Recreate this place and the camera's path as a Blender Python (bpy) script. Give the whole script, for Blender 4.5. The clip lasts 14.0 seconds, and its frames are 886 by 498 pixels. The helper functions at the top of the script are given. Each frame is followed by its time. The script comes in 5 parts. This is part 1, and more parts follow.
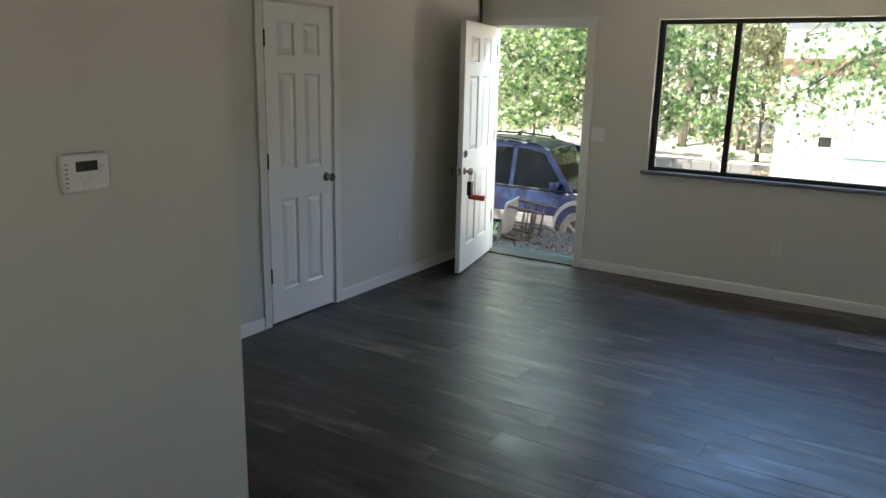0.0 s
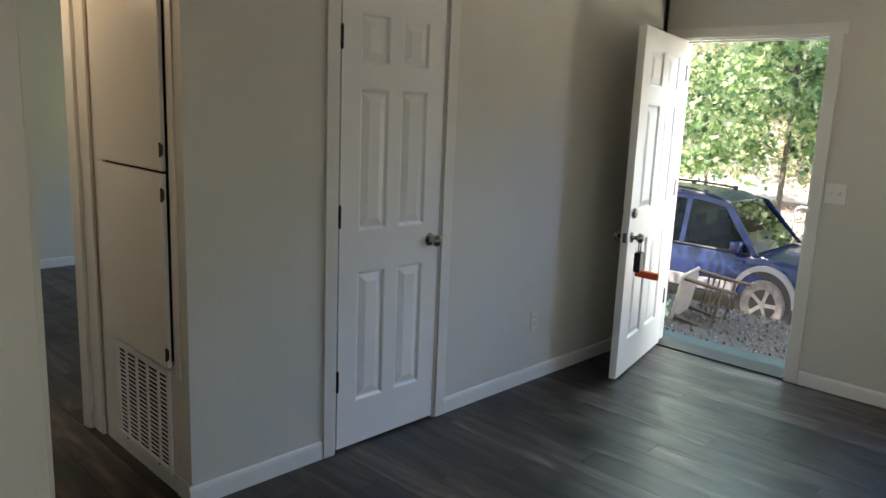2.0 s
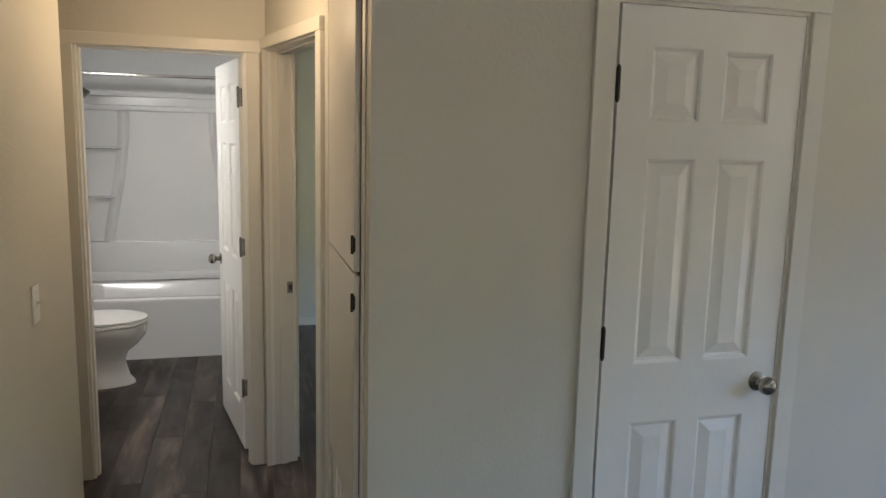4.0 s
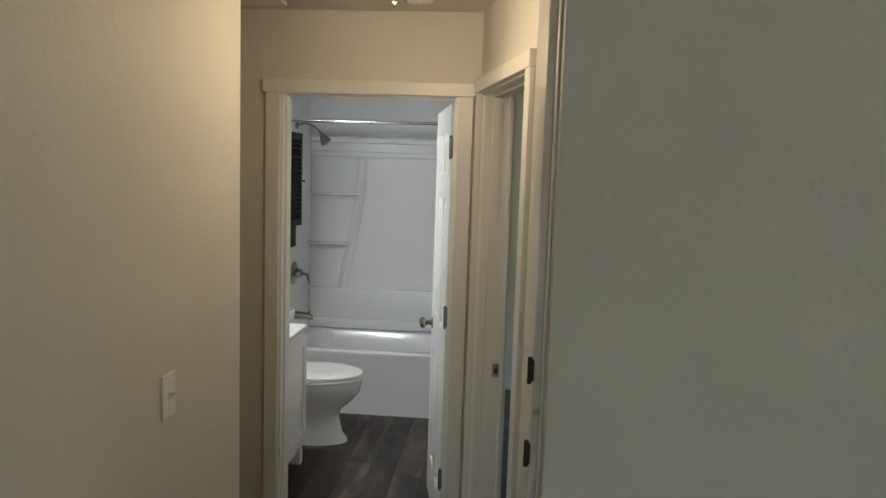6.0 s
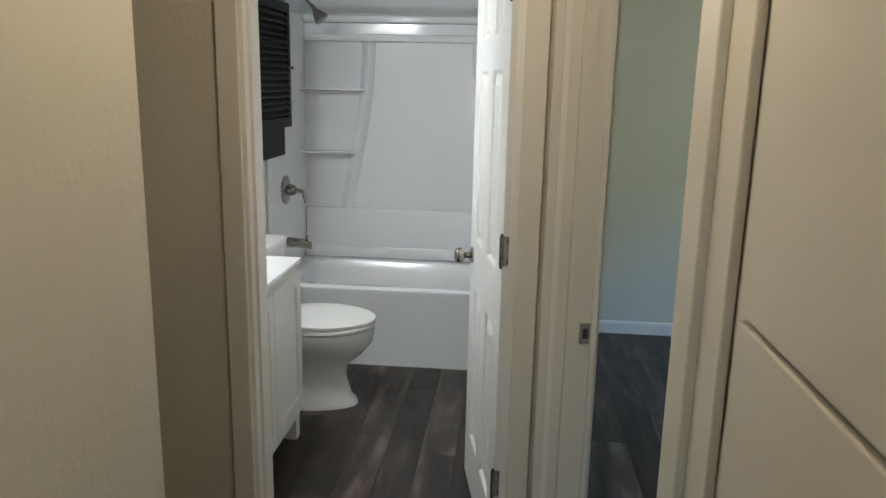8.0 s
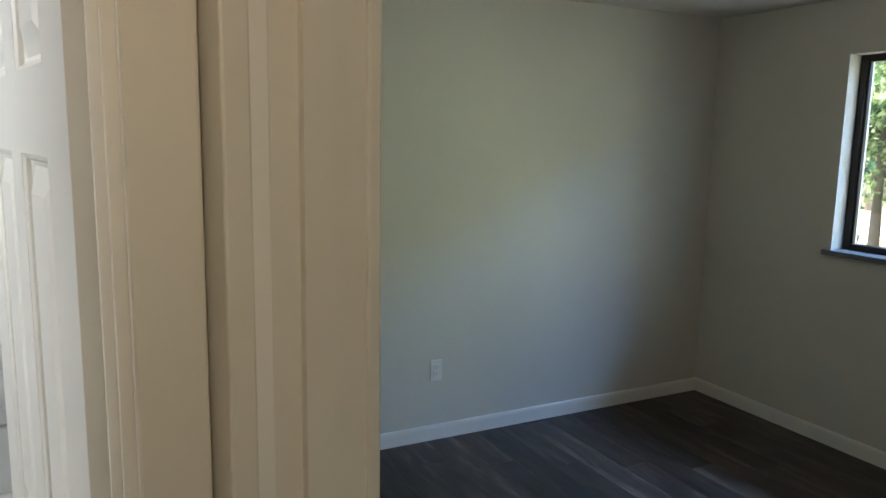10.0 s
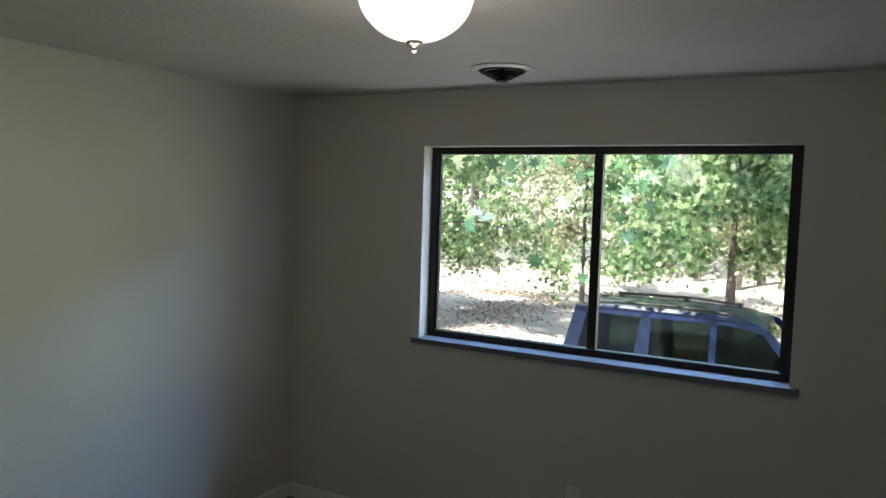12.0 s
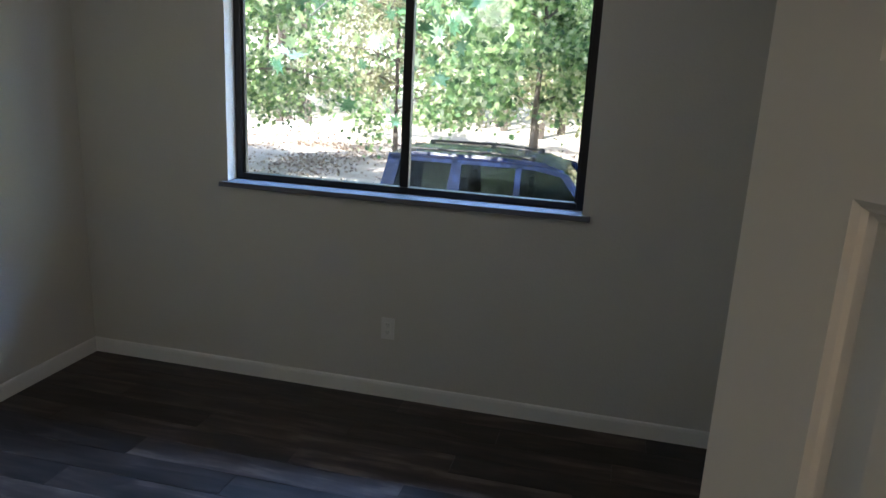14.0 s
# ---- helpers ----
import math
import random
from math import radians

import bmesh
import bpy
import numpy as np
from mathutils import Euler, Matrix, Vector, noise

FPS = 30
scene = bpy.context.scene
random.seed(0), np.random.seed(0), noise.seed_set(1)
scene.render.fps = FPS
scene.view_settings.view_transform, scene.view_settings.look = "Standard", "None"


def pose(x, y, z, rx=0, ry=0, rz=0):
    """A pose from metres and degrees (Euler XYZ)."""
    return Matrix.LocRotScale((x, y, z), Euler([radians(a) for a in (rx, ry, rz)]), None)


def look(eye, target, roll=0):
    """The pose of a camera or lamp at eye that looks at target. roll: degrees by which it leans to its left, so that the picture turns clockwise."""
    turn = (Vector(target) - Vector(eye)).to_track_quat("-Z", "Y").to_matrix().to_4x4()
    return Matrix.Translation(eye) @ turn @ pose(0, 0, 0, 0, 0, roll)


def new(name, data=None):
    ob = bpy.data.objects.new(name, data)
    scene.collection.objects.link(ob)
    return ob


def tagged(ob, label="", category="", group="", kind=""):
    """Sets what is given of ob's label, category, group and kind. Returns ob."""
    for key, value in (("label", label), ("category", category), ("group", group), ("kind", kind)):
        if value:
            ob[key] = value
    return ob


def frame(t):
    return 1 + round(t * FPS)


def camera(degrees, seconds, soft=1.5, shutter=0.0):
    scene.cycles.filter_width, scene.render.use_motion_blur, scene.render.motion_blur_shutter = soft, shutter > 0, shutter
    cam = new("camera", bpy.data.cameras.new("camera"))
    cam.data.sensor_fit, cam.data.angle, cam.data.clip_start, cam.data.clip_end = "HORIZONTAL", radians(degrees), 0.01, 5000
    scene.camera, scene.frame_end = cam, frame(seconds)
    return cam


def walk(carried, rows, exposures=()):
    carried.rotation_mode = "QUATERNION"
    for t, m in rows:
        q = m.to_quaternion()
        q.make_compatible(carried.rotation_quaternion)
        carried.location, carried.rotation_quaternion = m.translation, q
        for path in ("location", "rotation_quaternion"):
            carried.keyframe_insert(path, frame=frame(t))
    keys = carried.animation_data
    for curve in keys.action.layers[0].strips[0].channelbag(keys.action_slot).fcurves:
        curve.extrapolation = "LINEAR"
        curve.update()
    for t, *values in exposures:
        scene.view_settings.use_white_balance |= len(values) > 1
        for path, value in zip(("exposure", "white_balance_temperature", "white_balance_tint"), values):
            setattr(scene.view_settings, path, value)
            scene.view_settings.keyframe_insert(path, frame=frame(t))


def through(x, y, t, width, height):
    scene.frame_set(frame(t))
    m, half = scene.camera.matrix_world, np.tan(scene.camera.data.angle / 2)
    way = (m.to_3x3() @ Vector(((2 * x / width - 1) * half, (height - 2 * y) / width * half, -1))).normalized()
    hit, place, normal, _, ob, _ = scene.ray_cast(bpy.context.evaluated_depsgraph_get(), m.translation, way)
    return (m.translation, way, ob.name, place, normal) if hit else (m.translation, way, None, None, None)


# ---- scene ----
cam = camera(62.2, 14.0)
PATH = [
    (0, (1.359, 1.165, 1.661), (0.33, 2.813, 1.188), 1.3),
    (0.5, (1.14, 1.564, 1.604), (0.116, 3.219, 1.142), 1.9),
    (1, (0.916, 1.946, 1.577), (-0.181, 3.56, 1.137), 2.2),
    (1.2, (0.813, 2.093, 1.578), (-0.322, 3.682, 1.146), 2.4),
    (1.5, (0.676, 2.284, 1.585), (-0.535, 3.822, 1.174), 2.4),
    (2, (0.479, 2.553, 1.565), (-0.89, 3.959, 1.183), 2.4),
    (2.1, (0.42, 2.622, 1.562), (-0.99, 3.991, 1.187), 2.6),
    (2.5, (0.277, 2.807, 1.579), (-1.284, 4.002, 1.211), 2.3),
    (3, (0.177, 3.098, 1.623), (-1.552, 4.039, 1.266), 1.9),
    (3.5, (0.052, 3.303, 1.651), (-1.778, 4.03, 1.301), 1.4),
    (3.7, (-0.017, 3.365, 1.657), (-1.88, 4.011, 1.322), 1.3),
    (5.8, (-0.657, 3.698, 1.773), (-2.644, 3.582, 1.577), 2.3),
    (6, (-0.742, 3.681, 1.746), (-2.723, 3.516, 1.528), 1.9),
    (6.5, (-0.974, 3.599, 1.654), (-2.929, 3.311, 1.348), 1.8),
    (7, (-1.253, 3.555, 1.583), (-3.177, 3.173, 1.191), 1.4),
    (7.2, (-1.365, 3.537, 1.559), (-3.28, 3.137, 1.141), 1.3),
    (9.3, (-2.683, 3.367, 1.564), (-4.552, 3.957, 1.168), 0.5),
    (9.5, (-2.819, 3.38, 1.555), (-4.657, 4.075, 1.178), 0.5),
    (10, (-3.108, 3.435, 1.644), (-4.867, 4.335, 1.334), 1.0),
    (10.5, (-3.297, 3.527, 1.717), (-4.983, 4.581, 1.500), 0.8),
    (11, (-3.467, 3.635, 1.761), (-5.009, 4.900, 1.605), 0.8),
    (11.5, (-3.606, 3.688, 1.785), (-4.891, 5.212, 1.628), 1.2),
    (12, (-3.671, 3.678, 1.811), (-4.619, 5.433, 1.675), 1.8),
    (12.5, (-3.680, 3.679, 1.815), (-4.350, 5.557, 1.663), 2.3),
    (13, (-3.663, 3.683, 1.793), (-4.189, 5.600, 1.570), 2.4),
    (13.5, (-3.660, 3.685, 1.758), (-4.128, 5.596, 1.398), 2.6),
    (14, (-3.669, 3.687, 1.741), (-4.117, 5.569, 1.233), 2.9),
]
walk(cam, [(t, look(eye, target, roll)) for t, eye, target, roll in PATH],
     exposures=[(0.0, 1.78, 7000, 9), (0.6, 1.98, 6900, 9), (1.0, 1.72, 7000, 9), (1.5, 1.78, 7050, 10), (2.5, 2.4, 7050, 11), (3.5, 2.5, 7150, 11), (6.0, 2.28, 6550, 6), (6.5, 2.38, 6450, 7), (7.0, 2.6, 6400, 6),
                (9.5, 2.35, 6450, 5), (10.5, 1.95, 6850, 9), (11.2, 1.75, 6700, 10), (12.5, 1.88, 6450, 12), (13.2, 2.1, 6300, 14), (14.0, 2.1, 6250, 14)])


# ---------- light ----------
world = bpy.data.worlds.new("sky")
scene.world = world
world.use_nodes = True
wn = world.node_tree.nodes
sky = wn.new("ShaderNodeTexSky")
sky.sky_type = 'NISHITA'
sky.sun_disc = False
SUN_EL, SUN_AZ = 52.0, 200.0          # azimuth: clockwise from +y
sky.sun_elevation, sky.sun_rotation = radians(SUN_EL), radians(SUN_AZ)
world.node_tree.links.new(sky.outputs[0], wn["Background"].inputs[0])
wn["Background"].inputs[1].default_value = 0.15
sun = new("sun", bpy.data.lights.new("sun", 'SUN'))
sun.data.energy, sun.data.angle, sun.data.color = 5.0, radians(0.5), (1.0, 0.95, 0.86)
sd = Vector((math.sin(radians(SUN_AZ)) * math.cos(radians(SUN_EL)), math.cos(radians(SUN_AZ)) * math.cos(radians(SUN_EL)), math.sin(radians(SUN_EL))))
sun.matrix_world = look(sd * 50, (0, 0, 0))


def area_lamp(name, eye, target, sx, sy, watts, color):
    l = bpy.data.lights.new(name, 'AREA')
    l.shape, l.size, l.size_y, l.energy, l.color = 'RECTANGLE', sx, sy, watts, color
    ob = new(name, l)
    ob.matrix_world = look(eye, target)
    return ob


def point_lamp(name, at, watts, color, radius=0.06):
    l = bpy.data.lights.new(name, 'POINT')
    l.energy, l.color, l.shadow_soft_size = watts, color, radius
    ob = new(name, l)
    ob.location = at
    return ob


# unseen fill lamps: sky light above front openings, sunlit ground's light below the sills
area_lamp("window_fill", (-4.45, 8.45, 3.0), (-5.2, 5.4, 0.3), 2.4, 0.9, 102, (0.29, 0.52, 1.0))
area_lamp("window_fill", (0.75, 7.80, 2.45), (0.4, 4.6, 0.2), 2.3, 0.5, 42, (0.24, 0.48, 1.0))
area_lamp("door_fill", (-1.43, 7.80, 2.45), (-1.2, 5.0, 0.2), 0.9, 0.5, 21, (0.62, 0.87, 0.98))
area_lamp("ground_fill", (-4.72, 7.62, 0.78), (-6.2, 5.0, 1.05), 1.7, 0.3, 5, (1.0, 0.95, 0.86))
area_lamp("ground_fill", (0.75, 7.62, 0.62), (0.0, 4.6, 1.8), 2.3, 0.3, 28, (1.0, 0.95, 0.79))
# hidden lamp added for light off sunlit leaves, slanting in at the bedroom window
area_lamp("foliage_fill", (-2.9, 8.9, 1.75), (-6.3, 5.5, 1.35), 1.5, 1.3, 17, (0.85, 1.0, 0.74))
# lamps added for sky light, set in unseen window openings behind the walk
area_lamp("side_window_fill", (3.78, 3.0, 1.5), (0.0, 3.0, 1.2), 2.0, 1.1, 0.9, (1.0, 0.95, 0.86))
area_lamp("back_window_fill", (1.8, -1.58, 1.5), (1.0, 3.0, 1.2), 1.8, 1.1, 0.6, (1.0, 0.94, 0.84))


# ---------- materials ----------
def mat(name, base, rough=0.5, metal=0.0, var=0.06, scale=8.0, bump=0.0, bump_scale=60.0, coat=0.0, tone2=None, detail=4.0, spec=0.5):
    """Principled surface with two scales of colour variation and a fine relief."""
    m = bpy.data.materials.new(name)
    m.use_nodes = True
    nt = m.node_tree
    b = nt.nodes["Principled BSDF"]
    b.inputs["Roughness"].default_value, b.inputs["Metallic"].default_value = rough, metal
    b.inputs["Coat Weight"].default_value = coat
    b.inputs["Specular IOR Level"].default_value = spec
    tc = nt.nodes.new("ShaderNodeTexCoord")
    n1 = nt.nodes.new("ShaderNodeTexNoise")
    n1.inputs["Scale"].default_value, n1.inputs["Detail"].default_value = scale, detail
    nt.links.new(tc.outputs["Object"], n1.inputs["Vector"])
    n2 = nt.nodes.new("ShaderNodeTexNoise")
    n2.inputs["Scale"].default_value = scale * 0.13
    nt.links.new(tc.outputs["Object"], n2.inputs["Vector"])
    mx = nt.nodes.new("ShaderNodeMath")
    mx.operation = 'ADD'
    nt.links.new(n1.outputs[0], mx.inputs[0]), nt.links.new(n2.outputs[0], mx.inputs[1])
    mr = nt.nodes.new("ShaderNodeMapRange")
    mr.inputs[1].default_value, mr.inputs[2].default_value = 0.6, 1.4
    nt.links.new(mx.outputs[0], mr.inputs[0])
    mix = nt.nodes.new("ShaderNodeMix")
    mix.data_type = 'RGBA'
    c = Vector(base)
    lo = tuple(max(0.0, v * (1 - var)) for v in c) if tone2 is None else tone2
    hi = tuple(min(1.0, v * (1 + var)) for v in c) if tone2 is None else tuple(c)
    mix.inputs[6].default_value, mix.inputs[7].default_value = (*lo, 1), (*hi, 1)
    nt.links.new(mr.outputs[0], mix.inputs[0])
    nt.links.new(mix.outputs[2], b.inputs["Base Color"])
    if bump:
        n3 = nt.nodes.new("ShaderNodeTexNoise")
        n3.inputs["Scale"].default_value, n3.inputs["Detail"].default_value = bump_scale, 3.0
        nt.links.new(tc.outputs["Object"], n3.inputs["Vector"])
        bp = nt.nodes.new("ShaderNodeBump")
        bp.inputs["Strength"].default_value, bp.inputs["Distance"].default_value = bump, 0.004
        nt.links.new(n3.outputs[0], bp.inputs["Height"])
        nt.links.new(bp.outputs[0], b.inputs["Normal"])
    return m


def glow(name, color, strength):
    m = bpy.data.materials.new(name)
    m.use_nodes = True
    b = m.node_tree.nodes["Principled BSDF"]
    b.inputs["Base Color"].default_value = (0.8, 0.78, 0.72, 1)
    b.inputs["Roughness"].default_value = 0.25
    b.inputs["Emission Color"].default_value, b.inputs["Emission Strength"].default_value = (*color, 1), strength
    return m


def glass(name, color=(0.93, 0.96, 0.95), rough=0.0, ior=1.45):
    m = bpy.data.materials.new(name)
    m.use_nodes = True
    nt = m.node_tree
    out = nt.nodes["Material Output"]
    nt.nodes.remove(nt.nodes["Principled BSDF"])
    tr, gl, fr, mx = (nt.nodes.new(k) for k in ("ShaderNodeBsdfTransparent", "ShaderNodeBsdfGlossy", "ShaderNodeFresnel", "ShaderNodeMixShader"))
    tr.inputs[0].default_value = (*color, 1)
    gl.inputs["Roughness"].default_value = rough
    fr.inputs[0].default_value = ior
    nt.links.new(fr.outputs[0], mx.inputs[0]), nt.links.new(tr.outputs[0], mx.inputs[1]), nt.links.new(gl.outputs[0], mx.inputs[2])
    nt.links.new(mx.outputs[0], out.inputs[0])
    return m


def plank_material(name, per_island):
    """Dark grey-brown vinyl planks: each plank its own tone, long grain, worn light streaks."""
    m = bpy.data.materials.new(name)
    m.use_nodes = True
    nt = m.node_tree
    b = nt.nodes["Principled BSDF"]
    if per_island:
        src = nt.nodes.new("ShaderNodeNewGeometry").outputs["Random Per Island"]
    else:
        src = nt.nodes.new("ShaderNodeObjectInfo").outputs["Random"]
    tc = nt.nodes.new("ShaderNodeNewGeometry")
    sc = nt.nodes.new("ShaderNodeVectorMath")
    sc.operation = 'MULTIPLY'
    sc.inputs[1].default_value = (2.4, 15.0, 1.0)
    nt.links.new(tc.outputs["Position"], sc.inputs[0])
    off = nt.nodes.new("ShaderNodeVectorMath")
    off.operation = 'ADD'
    cmb = nt.nodes.new("ShaderNodeCombineXYZ")
    m1 = nt.nodes.new("ShaderNodeMath")
    m1.operation = 'MULTIPLY'
    m1.inputs[1].default_value = 91.0
    nt.links.new(src, m1.inputs[0])
    nt.links.new(m1.outputs[0], cmb.inputs[0]), nt.links.new(m1.outputs[0], cmb.inputs[2])
    nt.links.new(sc.outputs[0], off.inputs[0]), nt.links.new(cmb.outputs[0], off.inputs[1])
    grain = nt.nodes.new("ShaderNodeTexNoise")
    grain.inputs["Scale"].default_value, grain.inputs["Detail"].default_value, grain.inputs["Distortion"].default_value = 1.0, 6.0, 0.6
    nt.links.new(off.outputs[0], grain.inputs["Vector"])
    sc2 = nt.nodes.new("ShaderNodeVectorMath")
    sc2.operation = 'MULTIPLY'
    sc2.inputs[1].default_value = (1.0, 0.28, 1.0)
    nt.links.new(off.outputs[0], sc2.inputs[0])
    blot = nt.nodes.new("ShaderNodeTexNoise")
    blot.inputs["Scale"].default_value, blot.inputs["Detail"].default_value = 2.2, 3.0
    nt.links.new(sc2.outputs[0], blot.inputs["Vector"])
    ramp = nt.nodes.new("ShaderNodeValToRGB")
    e = ramp.color_ramp.elements
    e[0].position, e[0].color = 0.0, (0.012, 0.0095, 0.0085, 1)
    e[1].position, e[1].color = 1.0, (0.150, 0.118, 0.100, 1)
    for p, c in ((0.30, (0.024, 0.019, 0.0165, 1)), (0.58, (0.046, 0.034, 0.028, 1)), (0.80, (0.088, 0.065, 0.054, 1))):
        n = e.new(p)
        n.color = c
    a = nt.nodes.new("ShaderNodeMath")
    a.operation = 'MULTIPLY_ADD'
    a.inputs[1].default_value = 0.52
    nt.links.new(src, a.inputs[0])
    g2 = nt.nodes.new("ShaderNodeMapRange")
    g2.inputs[1].default_value, g2.inputs[2].default_value, g2.inputs[3].default_value, g2.inputs[4].default_value = 0.32, 0.68, -0.22, 0.46
    nt.links.new(grain.outputs[0], g2.inputs[0])
    nt.links.new(g2.outputs[0], a.inputs[2])
    a2 = nt.nodes.new("ShaderNodeMath")
    a2.operation = 'MULTIPLY_ADD'
    a2.inputs[1].default_value = 0.95
    bl = nt.nodes.new("ShaderNodeMath")
    bl.operation = 'SUBTRACT'
    bl.inputs[1].default_value = 0.42
    nt.links.new(blot.outputs[0], bl.inputs[0]), nt.links.new(bl.outputs[0], a2.inputs[0]), nt.links.new(a.outputs[0], a2.inputs[2])
    nt.links.new(a2.outputs[0], ramp.inputs[0])
    nt.links.new(ramp.outputs[0], b.inputs["Base Color"])
    b.inputs["Specular IOR Level"].default_value = 0.42
    r = nt.nodes.new("ShaderNodeMapRange")
    r.inputs[1].default_value, r.inputs[2].default_value, r.inputs[3].default_value, r.inputs[4].default_value = 0.3, 0.7, 0.30, 0.52
    nt.links.new(blot.outputs[0], r.inputs[0])
    nt.links.new(r.outputs[0], b.inputs["Roughness"])
    bp = nt.nodes.new("ShaderNodeBump")
    bp.inputs["Strength"].default_value, bp.inputs["Distance"].default_value = 0.22, 0.003
    nt.links.new(grain.outputs[0], bp.inputs["Height"])
    nt.links.new(bp.outputs[0], b.inputs["Normal"])
    return m


def leaf_material(name, tones, through=0.45):
    m = bpy.data.materials.new(name)
    m.use_nodes = True
    nt = m.node_tree
    b = nt.nodes["Principled BSDF"]
    out = nt.nodes["Material Output"]
    g = nt.nodes.new("ShaderNodeNewGeometry")
    ramp = nt.nodes.new("ShaderNodeValToRGB")
    e = ramp.color_ramp.elements
    e[0].color, e[1].color = (*tones[0], 1), (*tones[-1], 1)
    for i, c in enumerate(tones[1:-1]):
        e.new((i + 1) / (len(tones) - 1)).color = (*c, 1)
    nt.links.new(g.outputs["Random Per Island"], ramp.inputs[0])
    nt.links.new(ramp.outputs[0], b.inputs["Base Color"])
    b.inputs["Roughness"].default_value = 0.32
    t = nt.nodes.new("ShaderNodeBsdfTranslucent")
    nt.links.new(ramp.outputs[0], t.inputs[0])
    mx = nt.nodes.new("ShaderNodeMixShader")
    mx.inputs[0].default_value = through
    nt.links.new(b.outputs[0], mx.inputs[1]), nt.links.new(t.outputs[0], mx.inputs[2]), nt.links.new(mx.outputs[0], out.inputs[0])
    return m


WALL = mat("wall_paint", (0.605, 0.585, 0.52), 0.6, var=0.03, scale=3, bump=0.30, bump_scale=80)
CEIL = mat("ceiling_paint", (0.60, 0.575, 0.54), 0.7, var=0.05, scale=4, bump=0.9, bump_scale=45)
BASEW = mat("baseboard_paint", (0.74, 0.73, 0.69), 0.35, var=0.02, scale=5, bump=0.05, bump_scale=25)
TRIM = mat("trim_paint", (0.68, 0.66, 0.605), 0.35, var=0.02, scale=5, bump=0.06, bump_scale=25)
DOORP = mat("door_paint", (0.78, 0.77, 0.74), 0.32, var=0.025, scale=4, bump=0.12, bump_scale=40)
BATHW = mat("bath_paint", (0.74, 0.75, 0.76), 0.5, var=0.02, scale=4, bump=0.3, bump_scale=90)
ACRYL = mat("white_acrylic", (0.80, 0.80, 0.81), 0.17, var=0.01, scale=3, coat=0.3)
CERAM = mat("white_ceramic", (0.82, 0.82, 0.81), 0.08, var=0.01, scale=3, coat=0.4)
NICKEL = mat("brushed_nickel", (0.33, 0.305, 0.275), 0.25, 1.0, var=0.06, scale=60)
CHROME = mat("chrome", (0.70, 0.70, 0.70), 0.12, 1.0, var=0.03, scale=40)
BRONZE = mat("dark_hinge_metal", (0.045, 0.038, 0.033), 0.45, 0.7, var=0.2, scale=60)
BLACKF = mat("dark_bronze_frame", (0.018, 0.016, 0.015), 0.42, 0.4, var=0.2, scale=30)
PLATEP = mat("painted_over_plate", (0.66, 0.635, 0.58), 0.5, var=0.02, scale=20)
PLASTIC = mat("white_plastic", (0.74, 0.73, 0.70), 0.35, var=0.02, scale=20)
GREYP = mat("grey_plastic", (0.20, 0.20, 0.20), 0.4, var=0.1, scale=20)
BLACKP = mat("black_plastic", (0.012, 0.012, 0.013), 0.45, var=0.2, scale=30)
ORANGE = mat("orange_plastic", (0.75, 0.11, 0.03), 0.4, var=0.05, scale=20)
LCD = mat("dark_display", (0.030, 0.036, 0.036), 0.2, var=0.1, scale=20)
SILLM = mat("sill_stone", (0.15, 0.155, 0.17), 0.5, spec=0.3, var=0.12, scale=25, bump=0.1)
DARKW = mat("black_stained_wood", (0.010, 0.010, 0.011), 0.6, spec=0.25, var=0.25, scale=20, bump=0.1)
SUBF = mat("floor_underlay", (0.020, 0.017, 0.015), 0.7, var=0.2, scale=20)
PLANK = plank_material("vinyl_plank", False)
PLANKS = plank_material("vinyl_planks_joined", True)
GLASS = glass("window_glass")
FROST_W = glow("lit_dome_glass_warm", (1.0, 0.84, 0.60), 0.40)
FROST_C = glow("lit_dome_glass", (1.0, 0.96, 0.90), 0.40)
ALUM = mat("aluminium", (0.62, 0.62, 0.60), 0.35, 1.0, var=0.08, scale=40)
STOOP = mat("green_grey_concrete", (0.042, 0.058, 0.046), 0.8, var=0.12, scale=14, bump=0.3, bump_scale=80)
WHITEST = mat("white_siding", (0.62, 0.61, 0.60), 0.7, var=0.06, scale=3, bump=0.2, bump_scale=30)
TANST = mat("tan_soffit", (0.17, 0.105, 0.065), 0.7, var=0.08, scale=5)
ROOFM = mat("roof_shingle", (0.10, 0.095, 0.09), 0.9, var=0.25, scale=18, bump=0.6, bump_scale=50)
GROUND = mat("dry_ground", (0.60, 0.53, 0.48), 0.95, var=0.2, scale=1.6, bump=0.9, bump_scale=22, tone2=(0.36, 0.30, 0.255))
MULCH = mat("mulch_soil", (0.085, 0.062, 0.048), 0.95, var=0.35, scale=18, bump=1.0, bump_scale=60)
MULCHC = leaf_material("mulch_chip", ((0.04, 0.028, 0.022), (0.10, 0.072, 0.055), (0.24, 0.18, 0.14)), 0.02)
BARK = mat("bark", (0.12, 0.10, 0.085), 0.9, var=0.4, scale=14, bump=1.0, bump_scale=26)
# tones vary by leaf; the lightest colour in sunlit faces and sky glint
LEAF = leaf_material("maple_leaf", ((0.05, 0.108, 0.06), (0.145, 0.265, 0.105), (0.34, 0.48, 0.20), (0.66, 0.70, 0.50)))
LEAFY = leaf_material("dry_yellow_leaf", ((0.20, 0.23, 0.12), (0.33, 0.35, 0.19), (0.46, 0.44, 0.29), (0.60, 0.56, 0.45)))
LEAFD = leaf_material("fallen_leaf", ((0.20, 0.135, 0.10), (0.34, 0.245, 0.19), (0.50, 0.39, 0.32)), 0.1)
